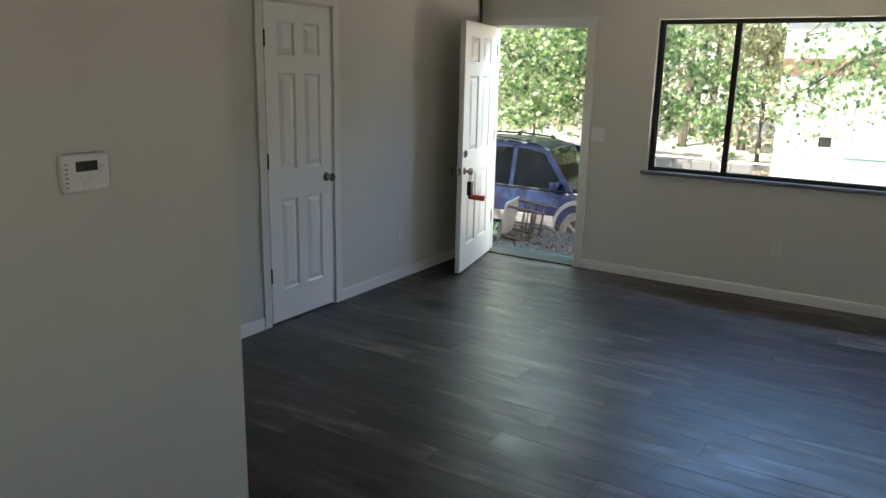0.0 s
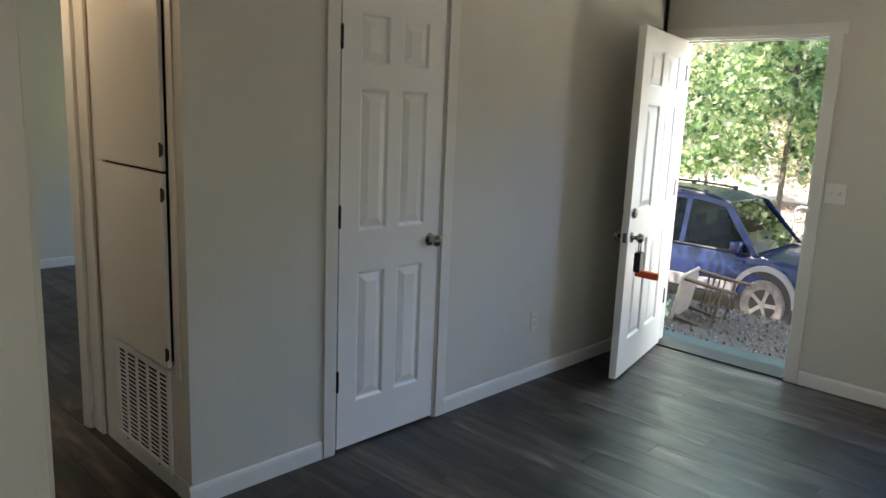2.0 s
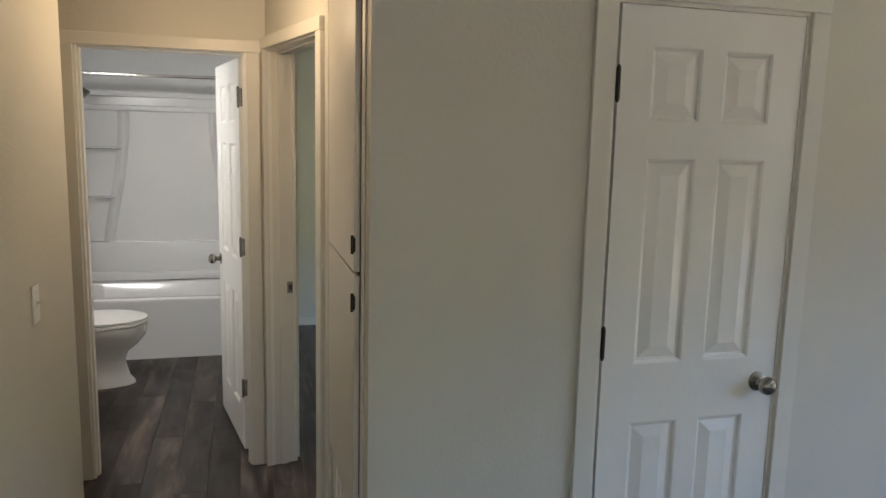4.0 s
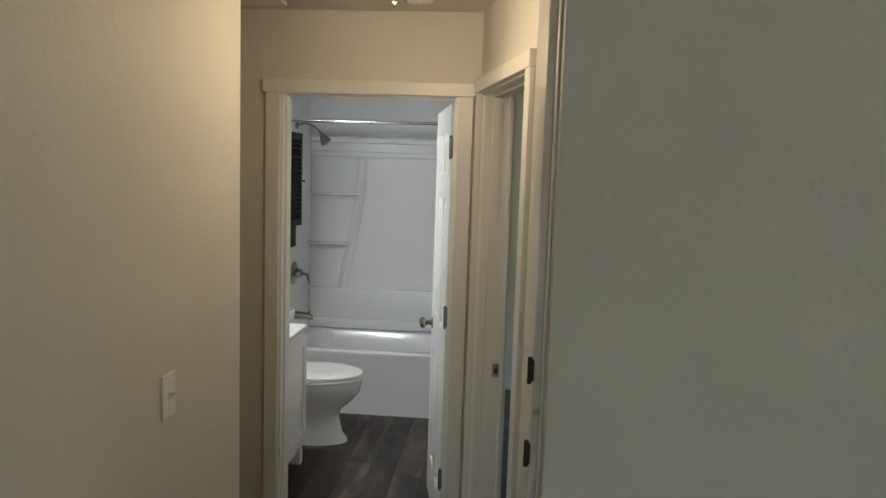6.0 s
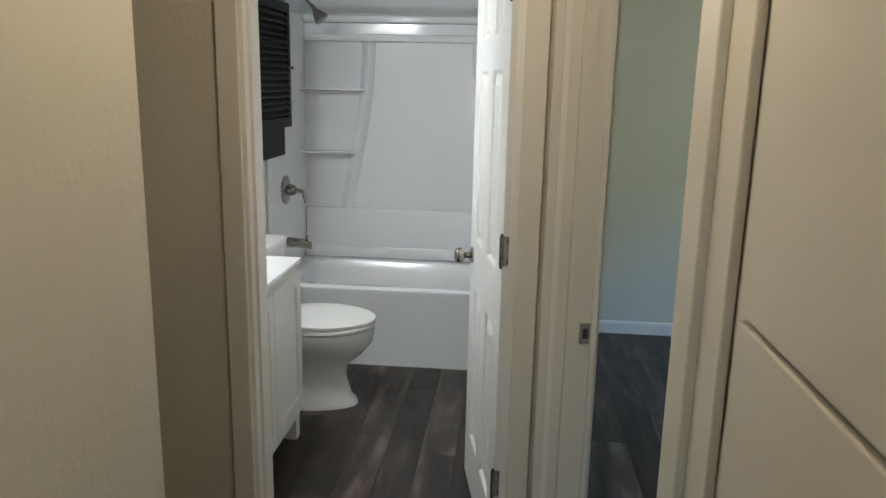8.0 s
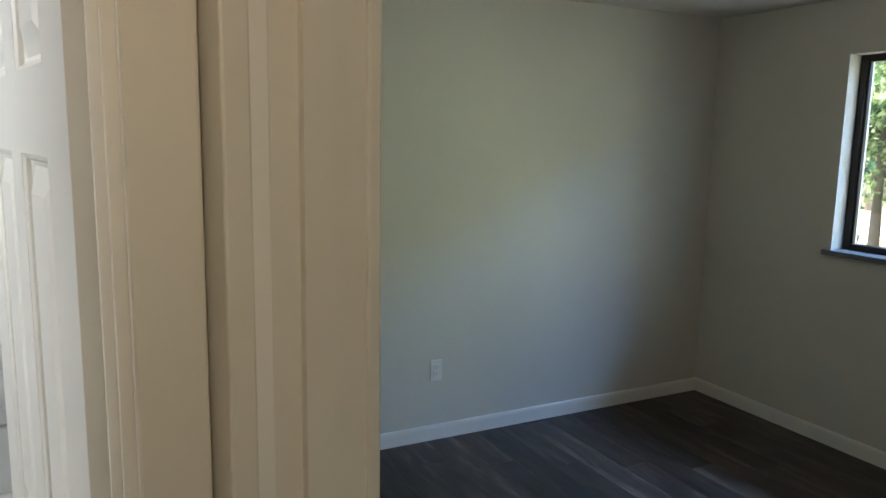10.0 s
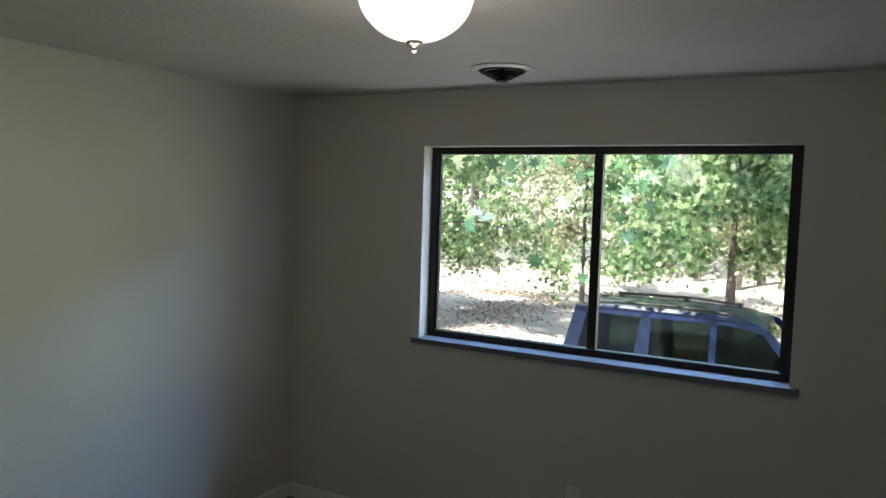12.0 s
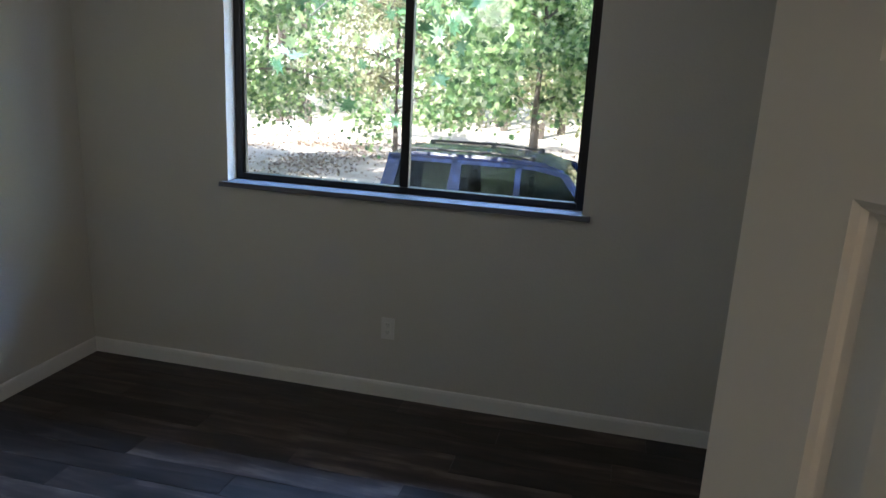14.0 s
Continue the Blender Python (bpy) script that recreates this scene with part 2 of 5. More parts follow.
CARBLUE = mat("dark_blue_car_paint", (0.004, 0.013, 0.060), 0.22, 0.0, var=0.2, scale=5, coat=0.15, spec=0.35)
CARGREY = mat("grey_cladding", (0.20, 0.19, 0.195), 0.5, var=0.08, scale=10)
CARGLASS = mat("tinted_car_glass", (0.012, 0.015, 0.017), 0.04, var=0.1, scale=3, spec=0.9)
CARWIND = glass("tinted_glass", (0.36, 0.41, 0.39), 0.0, 1.22)
CARSCREEN = glass("windscreen_glass", (0.75, 0.82, 0.82), 0.0, 2.6)
TYRE = mat("dusty_tyre_rubber", (0.27, 0.235, 0.22), 0.9, tone2=(0.045, 0.042, 0.042), scale=9, bump=0.4)
RIM = mat("dusty_alloy", (0.24, 0.22, 0.21), 0.6, 0.2, var=0.2, scale=12)
REDL = mat("red_lens", (0.55, 0.02, 0.015), 0.15, var=0.05, scale=20)
TEAL = mat("pale_teal_plastic", (0.42, 0.58, 0.56), 0.5, var=0.05, scale=6)
CHAIRW = mat("weathered_brown_wood", (0.11, 0.065, 0.04), 0.6, var=0.3, scale=20, bump=0.3)
CHAIRS = mat("pale_worn_seat", (0.38, 0.31, 0.26), 0.6, var=0.15, scale=12)


# ---------- building helpers ----------
def box(bm, x0, x1, y0, y1, z0, z1, bevel=0.0):
    c = bmesh.ops.create_cube(bm, size=1.0, matrix=Matrix.Translation(((x0 + x1) / 2, (y0 + y1) / 2, (z0 + z1) / 2)) @ Matrix.Diagonal((abs(x1 - x0), abs(y1 - y0), abs(z1 - z0), 1)))
    if bevel:
        es = list({e for v in c["verts"] for e in v.link_edges})
        bmesh.ops.bevel(bm, geom=es, offset=bevel, segments=2, affect='EDGES', profile=0.5)


def cyl(bm, p, q, r, r2=None, n=20, cap=True):
    p, q = Vector(p), Vector(q)
    m = Matrix.Translation((p + q) / 2) @ (q - p).to_track_quat('Z', 'Y').to_matrix().to_4x4()
    bmesh.ops.create_cone(bm, cap_ends=cap, segments=n, radius1=r, radius2=r if r2 is None else r2, depth=(q - p).length, matrix=m)


def lathe(bm, profile, m=None, n=28):
    """Turns (radius, height) pairs round the z axis."""
    rings = []
    for r, z in profile:
        rings.append([bm.verts.new(((r if r > 1e-5 else 1e-5) * math.cos(2 * math.pi * i / n), (r if r > 1e-5 else 1e-5) * math.sin(2 * math.pi * i / n), z)) for i in range(n)])
    for a, b in zip(rings, rings[1:]):
        for i in range(n):
            bm.faces.new((a[i], a[(i + 1) % n], b[(i + 1) % n], b[i]))
    if m is not None:
        bmesh.ops.transform(bm, matrix=m, verts=[v for r in rings for v in r])


def loft(bm, rings, caps=True):
    """Joins closed rings of equally many points."""
    vs = [[bm.verts.new(p) for p in r] for r in rings]
    n = len(vs[0])
    for a, b in zip(vs, vs[1:]):
        for i in range(n):
            bm.faces.new((a[i], a[(i + 1) % n], b[(i + 1) % n], b[i]))
    if caps:
        bm.faces.new(vs[0][::-1]), bm.faces.new(vs[-1])


def mesh_of(bm, name, material, smooth=False):
    bmesh.ops.recalc_face_normals(bm, faces=bm.faces)
    me = bpy.data.meshes.new(name)
    bm.to_mesh(me)
    bm.free()
    if smooth:
        for p in me.polygons:
            p.use_smooth = True
        me.set_sharp_from_angle(angle=radians(40))
    me.materials.append(material)
    return me


def part(name, bm, material, parent=None, label="", smooth=False):
    ob = new(name, mesh_of(bm, name, material, smooth))
    if parent is not None:
        ob.parent = parent
    if label:
        ob["label"] = label
    return ob


def thing(name, label, category, group="", m=None):
    ob = tagged(new(name), label, category, group)
    ob.empty_display_size = 0.05
    if m is not None:
        ob.matrix_basis = m
    return ob


def structure(name, bm, material, label, category, smooth=False):
    return tagged(part(name, bm, material, None, "", smooth), label, category, kind="structure")


def pierced(bm, along, a0, a1, c0, c1, z0, z1, holes):
    """A wall from a0 to a1 along 'x' or 'y', from c0 to c1 thick, with holes (a, b, low, high) right through."""
    def put(p, q, lo, hi):
        if q - p > 1e-4 and hi - lo > 1e-4:
            if along == 'x':
                box(bm, p, q, c0, c1, lo, hi)
            else:
                box(bm, c0, c1, p, q, lo, hi)
    at = a0
    for a, b, lo, hi in sorted(holes):
        put(at, a, z0, z1), put(a, b, z0, lo), put(a, b, hi, z1)
        at = b
    put(at, a1, z0, z1)


# ---------- structure ----------
H = 2.37
FRONT, BFRONT, OUT = 7.11, 7.06, 7.27
# slanted wall of the bedroom door: local x runs east along it, local y into the bedroom
SLANT = pose(-3.722, 3.572, 0, 0, 0, 13.6)

bm = bmesh.new()
pierced(bm, 'x', -2.0, 3.8, FRONT, OUT, 0, H, [(-1.905, -0.985, -0.02, 2.05), (-0.416, 1.96, 0.902, 2.085)])
structure("wall_front_living", bm, WALL, "pale grey-green painted living room wall with door and window", "wall")
bm = bmesh.new()
pierced(bm, 'x', -6.62, -2.0, BFRONT, OUT, 0, H, [(-5.628, -3.822, 1.063, 2.085)])
structure("wall_front_bedroom", bm, WALL, "pale grey-green painted bedroom wall with a wide window", "wall")
bm = bmesh.new()
pierced(bm, 'y', 3.767, FRONT, -2.12, -2.0, 0, H, [(4.44, 5.075, 0, 2.055)])
structure("wall_closet", bm, WALL, "pale grey-green painted wall with a closet door", "wall")
bm = bmesh.new()
box(bm, -0.62, -0.5, -1.6, 2.845, 0, H)
box(bm, -3.0, -0.62, 2.725, 2.845, 0, H)
box(bm, -3.0, -2.88, 1.5, 2.725, 0, H)
bmesh.ops.bevel(bm, geom=[e for e in bm.edges if all(abs(v.co.x + 0.5) < 1e-4 and abs(v.co.y - 2.845) < 1e-4 for v in e.verts)], offset=0.012, segments=3, affect='EDGES')
structure("wall_hall_south", bm, WALL, "pale painted wall with orange-peel texture and a rounded corner", "wall")
bm = bmesh.new()
pierced(bm, 'y', 1.5, 3.64, -3.88, -3.76, 0, H, [(2.735, 3.475, 0, 2.045)])
structure("wall_bathroom_door", bm, WALL, "pale painted hall end wall with a bathroom doorway", "wall")
bm = bmesh.new()
pierced(bm, 'x', -0.20, 0.92, 0.0, 0.115, 0, H, [(-0.015, 0.755, 0, 2.055)])
bmesh.ops.transform(bm, matrix=SLANT, verts=bm.verts)
structure("wall_bedroom_door", bm, WALL, "pale painted hall wall with a bedroom doorway", "wall")
bm = bmesh.new()
pierced(bm, 'x', -2.90, -2.1205, 3.77, 3.83, 0, H, [(-2.74, -2.122, 0.54, 2.3)])
structure("wall_cabinet_front", bm, TRIM, "cream painted face frame round a hall cupboard", "wall")
bm = bmesh.new()
box(bm, -2.82, -2.70, 3.87, BFRONT, 0, H)
structure("wall_bedroom_east", bm, WALL, "pale painted bedroom wall", "wall")
bm = bmesh.new()
box(bm, -6.62, -6.50, 3.70, BFRONT, 0, H)
structure("wall_bedroom_west", bm, WALL, "pale grey-green painted bedroom wall", "wall")
bm = bmesh.new()
box(bm, -6.62, -3.80, 3.70, 3.712, 0, H)
structure("wall_bedroom_south", bm, WALL, "pale painted bedroom wall", "wall")
bm = bmesh.new()
box(bm, -6.62, -3.88, 2.0, 2.12, 0, H)
box(bm, -6.62, -6.50, 2.12, 3.70, 0, H)
box(bm, -6.50, -3.88, 3.66, 3.70, 0, H)
structure("wall_bathroom", bm, BATHW, "white painted bathroom walls", "wall")
bm = bmesh.new()
# window openings added out of view for the side and back lamps
pierced(bm, 'y', -1.6, OUT, 3.8, 3.92, 0, H, [(2.0, 4.0, 0.95, 2.05)])
pierced(bm, 'x', -0.62, 3.92, -1.72, -1.6, 0, H, [(0.9, 2.7, 0.95, 2.05)])
box(bm, -3.88, -2.88, 1.38, 1.5, 0, H)
structure("wall_living_back", bm, WALL, "pale painted living room walls", "wall")

bm = bmesh.new()
box(bm, -6.7, 4.0, -1.8, 7.30, H, H + 0.12)
structure("ceiling", bm, CEIL, "off-white textured ceiling", "ceiling")
# roof out of view, added to keep sky and sun off the rooms
bm = bmesh.new()
box(bm, -7.2, 4.5, -2.3, 7.95, H + 0.12, H + 0.24)
structure("roof", bm, ROOFM, "unseen dark shingle roof slab with an overhanging eave, added to block sky and sun", "roof")
bm = bmesh.new()
box(bm, -6.7, 4.0, -1.8, OUT, -0.35, -0.006)
floor = structure("floor", bm, SUBF, "dark grey-brown wood-look vinyl plank floor", "floor")


# baseboards: straight runs with a rounded top
def baseboard(runs):
    for (x0, y0), (x1, y1) in runs:
        d = Vector((x1 - x0, y1 - y0, 0))
        n = d.length
        bm = bmesh.new()
        prof = [(0.0, 0.0), (0.0, 0.083), (0.004, 0.083), (0.009, 0.078), (0.012, 0.066), (0.013, 0.0)]
        loft(bm, [[(t, y, z) for y, z in prof] for t in (0.0, n)])
        bmesh.ops.transform(bm, matrix=Matrix.Translation((x0, y0, 0.001)) @ Matrix.Rotation(math.atan2(d.y, d.x), 4, 'Z'), verts=bm.verts)
        structure("baseboard", bm, BASEW, "white painted baseboard", "baseboard")


# the room lies on the left of each run
baseboard([((3.8, FRONT), (-0.91, FRONT)), ((-2.0, FRONT), (-2.0, 5.14)), ((-2.0, 4.375), (-2.0, 3.753)),
           ((-2.82, BFRONT), (-6.5, BFRONT)), ((-6.5, BFRONT), (-6.5, 3.80)), ((-2.82, 3.95), (-2.82, BFRONT)),
           ((-0.5, 2.83), (-0.5, -1.6)), ((-3.0, 2.845), (-0.515, 2.845)), ((-3.76, 2.65), (-3.76, 1.5)), ((-3.0, 1.5), (-3.0, 2.845)), ((-2.12, 3.765), (-2.0, 3.765)),
           ((3.8, -1.6), (3.8, FRONT)), ((-0.5, -1.6), (3.8, -1.6))])


# ---------- door casings and jambs ----------
def casing(name, label, along, a0, a1, top, face, out, head_over=0.0, w=0.075, low=0.0, m=None, thick=0.016):
    """Flat casing on the wall plane 'face'; out is +1 or -1, the side to which it stands proud."""
    def put(p, q, lo, hi, t):
        bm = bmesh.new()
        c0, c1 = sorted((face, face + out * t))
        if along == 'x':
            box(bm, p, q, c0, c1, lo, hi, 0.003)
        else:
            box(bm, c0, c1, p, q, lo, hi, 0.003)
        if m is not None:
            bmesh.ops.transform(bm, matrix=m, verts=bm.verts)
        return bm
    root = structure(name, put(a0 - w - head_over, a1 + w + head_over, top, top + w - 0.005, thick + 0.003), TRIM, label, "door trim")
    part("casing_leg", put(a0 - w, a0, low, top, thick), TRIM, root)
    part("casing_leg", put(a1, a1 + w, low, top, thick), TRIM, root)
    return root


def jamb(name, label, along, a0, a1, top, c0, c1, stop, m=None, paint=None):
    """Lining of an opening, with a door stop strip at 'stop' (low, high across the wall)."""
    bm = bmesh.new()
    t = 0.011
    def put(p, q, lo, hi, d0, d1):
        if along == 'x':
            box(bm, p, q, d0, d1, lo, hi)
        else:
            box(bm, d0, d1, p, q, lo, hi)
    put(a0, a0 + t, 0, top, c0, c1), put(a1 - t, a1, 0, top, c0, c1), put(a0 + t, a1 - t, top - t, top, c0, c1)
    s = 0.009
    put(a0 + t, a0 + t + s, 0, top - t, *stop), put(a1 - t - s, a1 - t, 0, top - t, *stop), put(a0 + t + s, a1 - t - s, top - t - s, top - t, *stop)
    if m is not None:
        bmesh.ops.transform(bm, matrix=m, verts=bm.verts)
    return structure(name, bm, paint or TRIM, label, "door frame")


casing("trim_closet_door", "white painted casing round the closet door", 'y', 4.44, 5.075, 2.055, -2.0, 1, w=0.062)
jamb("door_frame_closet", "white painted closet door frame", 'y', 4.44, 5.075, 2.055, -2.12, -1.998, (-2.08, -2.040))
casing("trim_front_door", "white painted casing round the front door", 'x', -1.905, -0.985, 2.05, FRONT, -1, 0.012, w=0.068)
jamb("door_frame_front", "white painted front door frame", 'x', -1.905, -0.985, 2.05, FRONT - 0.002, OUT, (7.17, 7.20))
casing("trim_bathroom_door", "cream painted casing with an overhanging head board", 'y', 2.735, 3.475, 2.035, -3.76, 1, 0.014, w=0.060)
# paler paint puts the bathroom's light on this frame into its colour
jamb("door_frame_bathroom", "white painted bathroom door frame, made paler to imitate bathroom light", 'y', 2.735, 3.475, 2.045, -3.882, -3.758, (-3.83, -3.79), paint=DOORP)
casing("trim_bedroom_door", "cream painted casing round the bedroom doorway", 'x', 0.0, 0.74, 2.05, 0.0, -1, w=0.058, m=SLANT, thick=0.026)
casing("trim_bedroom_inside", "white painted casing inside the bedroom", 'x', 0.0, 0.74, 2.05, 0.115, 1, w=0.058, m=SLANT)
jamb("door_frame_bedroom", "cream painted bedroom door frame", 'x', -0.015, 0.755, 2.055, -0.003, 0.118, (0.045, 0.08), m=SLANT)

# added white strip: daylight on the frame's front edge, as paint
bm = bmesh.new()
box(bm, -0.0042, -0.0010, -0.006, 0.016, 0.0, 2.04, 0.001)
bmesh.ops.transform(bm, matrix=SLANT, verts=bm.verts)
structure("trim_bedroom_lit_edge", bm, DOORP, "white strip imitating daylight along the bedroom door frame", "trim")


# ---------- doors ----------
def panel_door(name, label, w, h, m, thick=0.035, knob_side=1, hinges=(0.335, 1.08, 1.825), knob_z=0.92, hinge_face=1, hinge_mat=None, stile=0.122, lift=0.0):
    """Six-panel door. Local x from the hinge edge to the free edge, y across, z up."""
    d = thing(name, label, "door", m=m)
    d["kind"] = "structure"
    st, mid = stile * w / 0.71, 0.088 * w / 0.71
    xs = [(st, (w - mid) / 2), ((w + mid) / 2, w - st)]
    zs = [(lo * h / 2.03, hi * h / 2.03) for lo, hi in ((0.21, 0.815), (1.0, 1.61 + lift), (1.715 + lift, 1.92))]
    t = thick / 2
    bm = bmesh.new()
    for a, b in ((0, xs[0][0]), (xs[0][1], xs[1][0]), (xs[1][1], w)):
        box(bm, a, b, -t, t, 0, h)
    cuts = [0] + [v for z in zs for v in z] + [h]
    for a, b in xs:
        for lo, hi in zip(cuts[::2], cuts[1::2]):
            box(bm, a, b, -t, t, lo, hi)
    part("door_slab", bm, DOORP, d)
    for a, b in xs:
        for lo, hi in zs:
            bm = bmesh.new()
            def ring(i, y):
                return [(a + i, y, lo + i), (b - i, y, lo + i), (b - i, y, hi - i), (a + i, y, hi - i)]
            half = [(0.050, 0.0015), (0.047, 0.0025), (0.022, 0.011), (0.016, 0.013), (0.009, 0.010), (0.006, 0.004), (0.0, 0.0005)]
            loft(bm, [ring(i, -t + y) for i, y in half] + [ring(i, t - y) for i, y in half[::-1]])
            part("panel", bm, DOORP, d)
    for s in (1, -1):
        bm = bmesh.new()
        k = Matrix.Translation((w - 0.06, s * t, knob_z)) @ Matrix.Rotation(radians(-90 * s), 4, 'X')
        lathe(bm, [(0.0, 0.0), (0.031, 0.0), (0.031, 0.006), (0.014, 0.012), (0.011, 0.026), (0.015, 0.031), (0.024, 0.038), (0.0285, 0.047), (0.0285, 0.056), (0.024, 0.065), (0.014, 0.071), (0.0, 0.073)], k)
        part("door_knob", bm, NICKEL, d, "brushed nickel knob", smooth=True)
    bm = bmesh.new()
    box(bm, w - 0.001, w + 0.0015, -0.012, 0.012, knob_z - 0.028, knob_z + 0.028)
    part("latch_plate", bm, NICKEL, d)
    for z in hinges:
        bm = bmesh.new()
        y = hinge_face * (t + 0.004)
        cyl(bm, (-0.003, y, z - 0.045), (-0.003, y, z + 0.045), 0.0065, n=12)
        box(bm, -0.0035, -0.0005, *sorted((hinge_face * -t * 0.7, y)), z - 0.044, z + 0.044)
        hg = part("hinge", bm, hinge_mat or NICKEL, d, smooth=True)
        for dz, dy in ((-0.030, 0.2), (0.0, -0.25), (0.030, 0.2)):
            bm = bmesh.new()
            cyl(bm, (-0.0036, hinge_face * t * (dy - 0.1), z + dz), (-0.0044, hinge_face * t * (dy - 0.1), z + dz), 0.0045, n=10)
            part("screw", bm, BRONZE, hg)
        bm = bmesh.new()
        for dz in (-0.018, 0.018):
            cyl(bm, (-0.003, y, z + dz - 0.0012), (-0.003, y, z + dz + 0.0012), 0.0068, n=12)
        for e in (-1, 1):
            cyl(bm, (-0.003, y, z + e * 0.045), (-0.003, y, z + e * 0.052), 0.0055, 0.003, n=10) if e > 0 else cyl(bm, (-0.003, y, z - 0.052), (-0.003, y, z - 0.045), 0.003, 0.0055, n=10)
        part("knuckle_joint", bm, BRONZE, hg, smooth=True)
    return d


panel_door("door_closet", "closed white six-panel closet door with a nickel knob", 0.602, 2.03, pose(-2.018, 4.461, 0.012, 0, 0, 90), hinge_face=-1, hinge_mat=BRONZE, hinges=(0.325, 1.07, 1.815))
front_door = panel_door("door_front", "white six-panel front door standing open", 0.90, 2.025, pose(-1.872, 7.128, 0.015, 0, 0, -77.3), thick=0.042, knob_z=0.85, hinge_face=1)
panel_door("door_bathroom", "white six-panel bathroom door standing open", 0.70, 2.015, pose(-3.93, 3.455, 0.012, 0, 0, -169.5), hinge_face=1)
panel_door("door_bedroom", "white six-panel bedroom door standing half open", 0.72, 2.02, SLANT @ pose(0.735, 0.14, 0.012, 0, 0, 121), hinge_face=-1, stile=0.094, lift=0.035)

# lock, keys and lockbox on the front door
def front_door_fittings(d):
    for s in (1, -1):
        bm = bmesh.new()
        lathe(bm, [(0.0, 0.0), (0.030, 0.0), (0.030, 0.010), (0.020, 0.018), (0.0, 0.019)], Matrix.Translation((0.84, s * 0.021, 0.99)) @ Matrix.Rotation(radians(-90 * s), 4, 'X'))
        part("deadbolt", bm, NICKEL, d, "brushed nickel deadbolt", smooth=True)


front_door_fittings(front_door)
FD = front_door.matrix_basis
lockbox = thing("lockbox", "black key lockbox hung on the front door knob", "lockbox", m=FD @ pose(0.84, 0.075, 0.655))
bm = bmesh.new()
box(bm, -0.034, 0.034, -0.019, 0.019, 0.0, 0.115, 0.006)
part("body", bm, BLACKP, lockbox)
bm = bmesh.new()
for s in (-1, 1):
    cyl(bm, (s * 0.02, 0, 0.115), (s * 0.02, 0, 0.175), 0.004, n=10)
cyl(bm, (-0.024, 0, 0.175), (0.024, 0, 0.175), 0.004, n=10)
part("shackle", bm, NICKEL, lockbox)
tag = thing("key_tag", "orange plastic tag hanging from the front door knob", "key tag", m=FD @ pose(0.80, 0.10, 0.615, 0, 6, 100))
bm = bmesh.new()
box(bm, -0.05, 0.085, -0.016, 0.016, 0.0, 0.042, 0.008)
part("tag_body", bm, ORANGE, tag)
bm = bmesh.new()
cyl(bm, (0.03, 0, 0.03), (0.005, 0, 0.20), 0.0015, n=6)
cyl(bm, (0.03, 0, 0.03), (0.045, 0, 0.10), 0.0015, n=6)
part("cord", bm, PLASTIC, tag)


def strike_plate(name, m):
    p = thing(name, "small nickel strike plate on the door frame", "strike plate", m=m)
    bm = bmesh.new()
    box(bm, 0, 0.002, -0.014, 0.014, -0.029, 0.029, 0.0005)
    part("plate", bm, NICKEL, p)
    bm = bmesh.new()
    box(bm, 0.0019, 0.0026, -0.006, 0.008, -0.014, 0.014)
    part("latch_hole", bm, BLACKP, p)


strike_plate("strike_plate", SLANT @ pose(0.0, 0.098, 0.915))


# ---------- windows ----------
def window(name, label, x0, x1, z0, z1, wall, depth, mullions, sill_z, sill_over, frame_w=0.045):
    """Sliding window set back in its opening; dark metal frame, painted returns, stone sill."""
    y = wall + depth
    root = tagged(new(name), label, "window", kind="structure")
    bm = bmesh.new()
    for a in (x0, x1 - frame_w):
        box(bm, a, a + frame_w, y, y + 0.05, z0, z1, 0.003)
    box(bm, x0 + frame_w, x1 - frame_w, y, y + 0.05, z0, z0 + frame_w * 0.8, 0.003)
    box(bm, x0 + frame_w, x1 - frame_w, y, y + 0.05, z1 - frame_w, z1, 0.003)
    box(bm, x0, x1, y + 0.002, y + 0.048, sill_z, z0 + 0.002)
    part("window_frame", bm, BLACKF, root)
    edges = [x0 + frame_w] + list(mullions) + [x1 - frame_w]
    for i, mx in enumerate(mullions):
        bm = bmesh.new()
        box(bm, mx - 0.022, mx + 0.022, y + 0.004, y + 0.044, z0 + frame_w * 0.8, z1 - frame_w, 0.003)
        part("mullion", bm, BLACKF, root)
    for a, b in zip(edges, edges[1:]):
        bm = bmesh.new()
        box(bm, a, b, y + 0.022, y + 0.026, z0 + 0.02, z1 - 0.02)
        p = part("pane", bm, GLASS, root, "clear glass pane")
        p.visible_shadow = False
        bm = bmesh.new()
        for q in (a + 0.0, b - 0.012):
            box(bm, q, q + 0.012, y + 0.012, y + 0.036, z0 + frame_w * 0.8, z1 - frame_w)
        part("sash", bm, BLACKF, root)
    s = thing("window_sill", "grey stone window sill", "window sill")
    s["kind"] = "structure"
    bm = bmesh.new()
    box(bm, x0 - sill_over, x1 + sill_over, wall - 0.03, wall - 0.001, sill_z - 0.028, sill_z, 0.004)
    part("sill_nose", bm, SILLM, s)
    bm = bmesh.new()
    box(bm, x0 + 0.001, x1 - 0.001, wall - 0.001, y, sill_z - 0.002, sill_z)
    part("sill_ledge", bm, SILLM, s)


window("window_1", "dark framed three-part living room window", -0.413, 1.95, 0.908, 2.08, FRONT, 0.03, [0.175, 1.36], 0.905, 0.045, frame_w=0.034)
window("window_2", "dark framed sliding bedroom window in a deep opening", -5.628, -3.822, 1.070, 2.085, BFRONT, 0.09, [-4.712], 1.066, 0.038, frame_w=0.036)


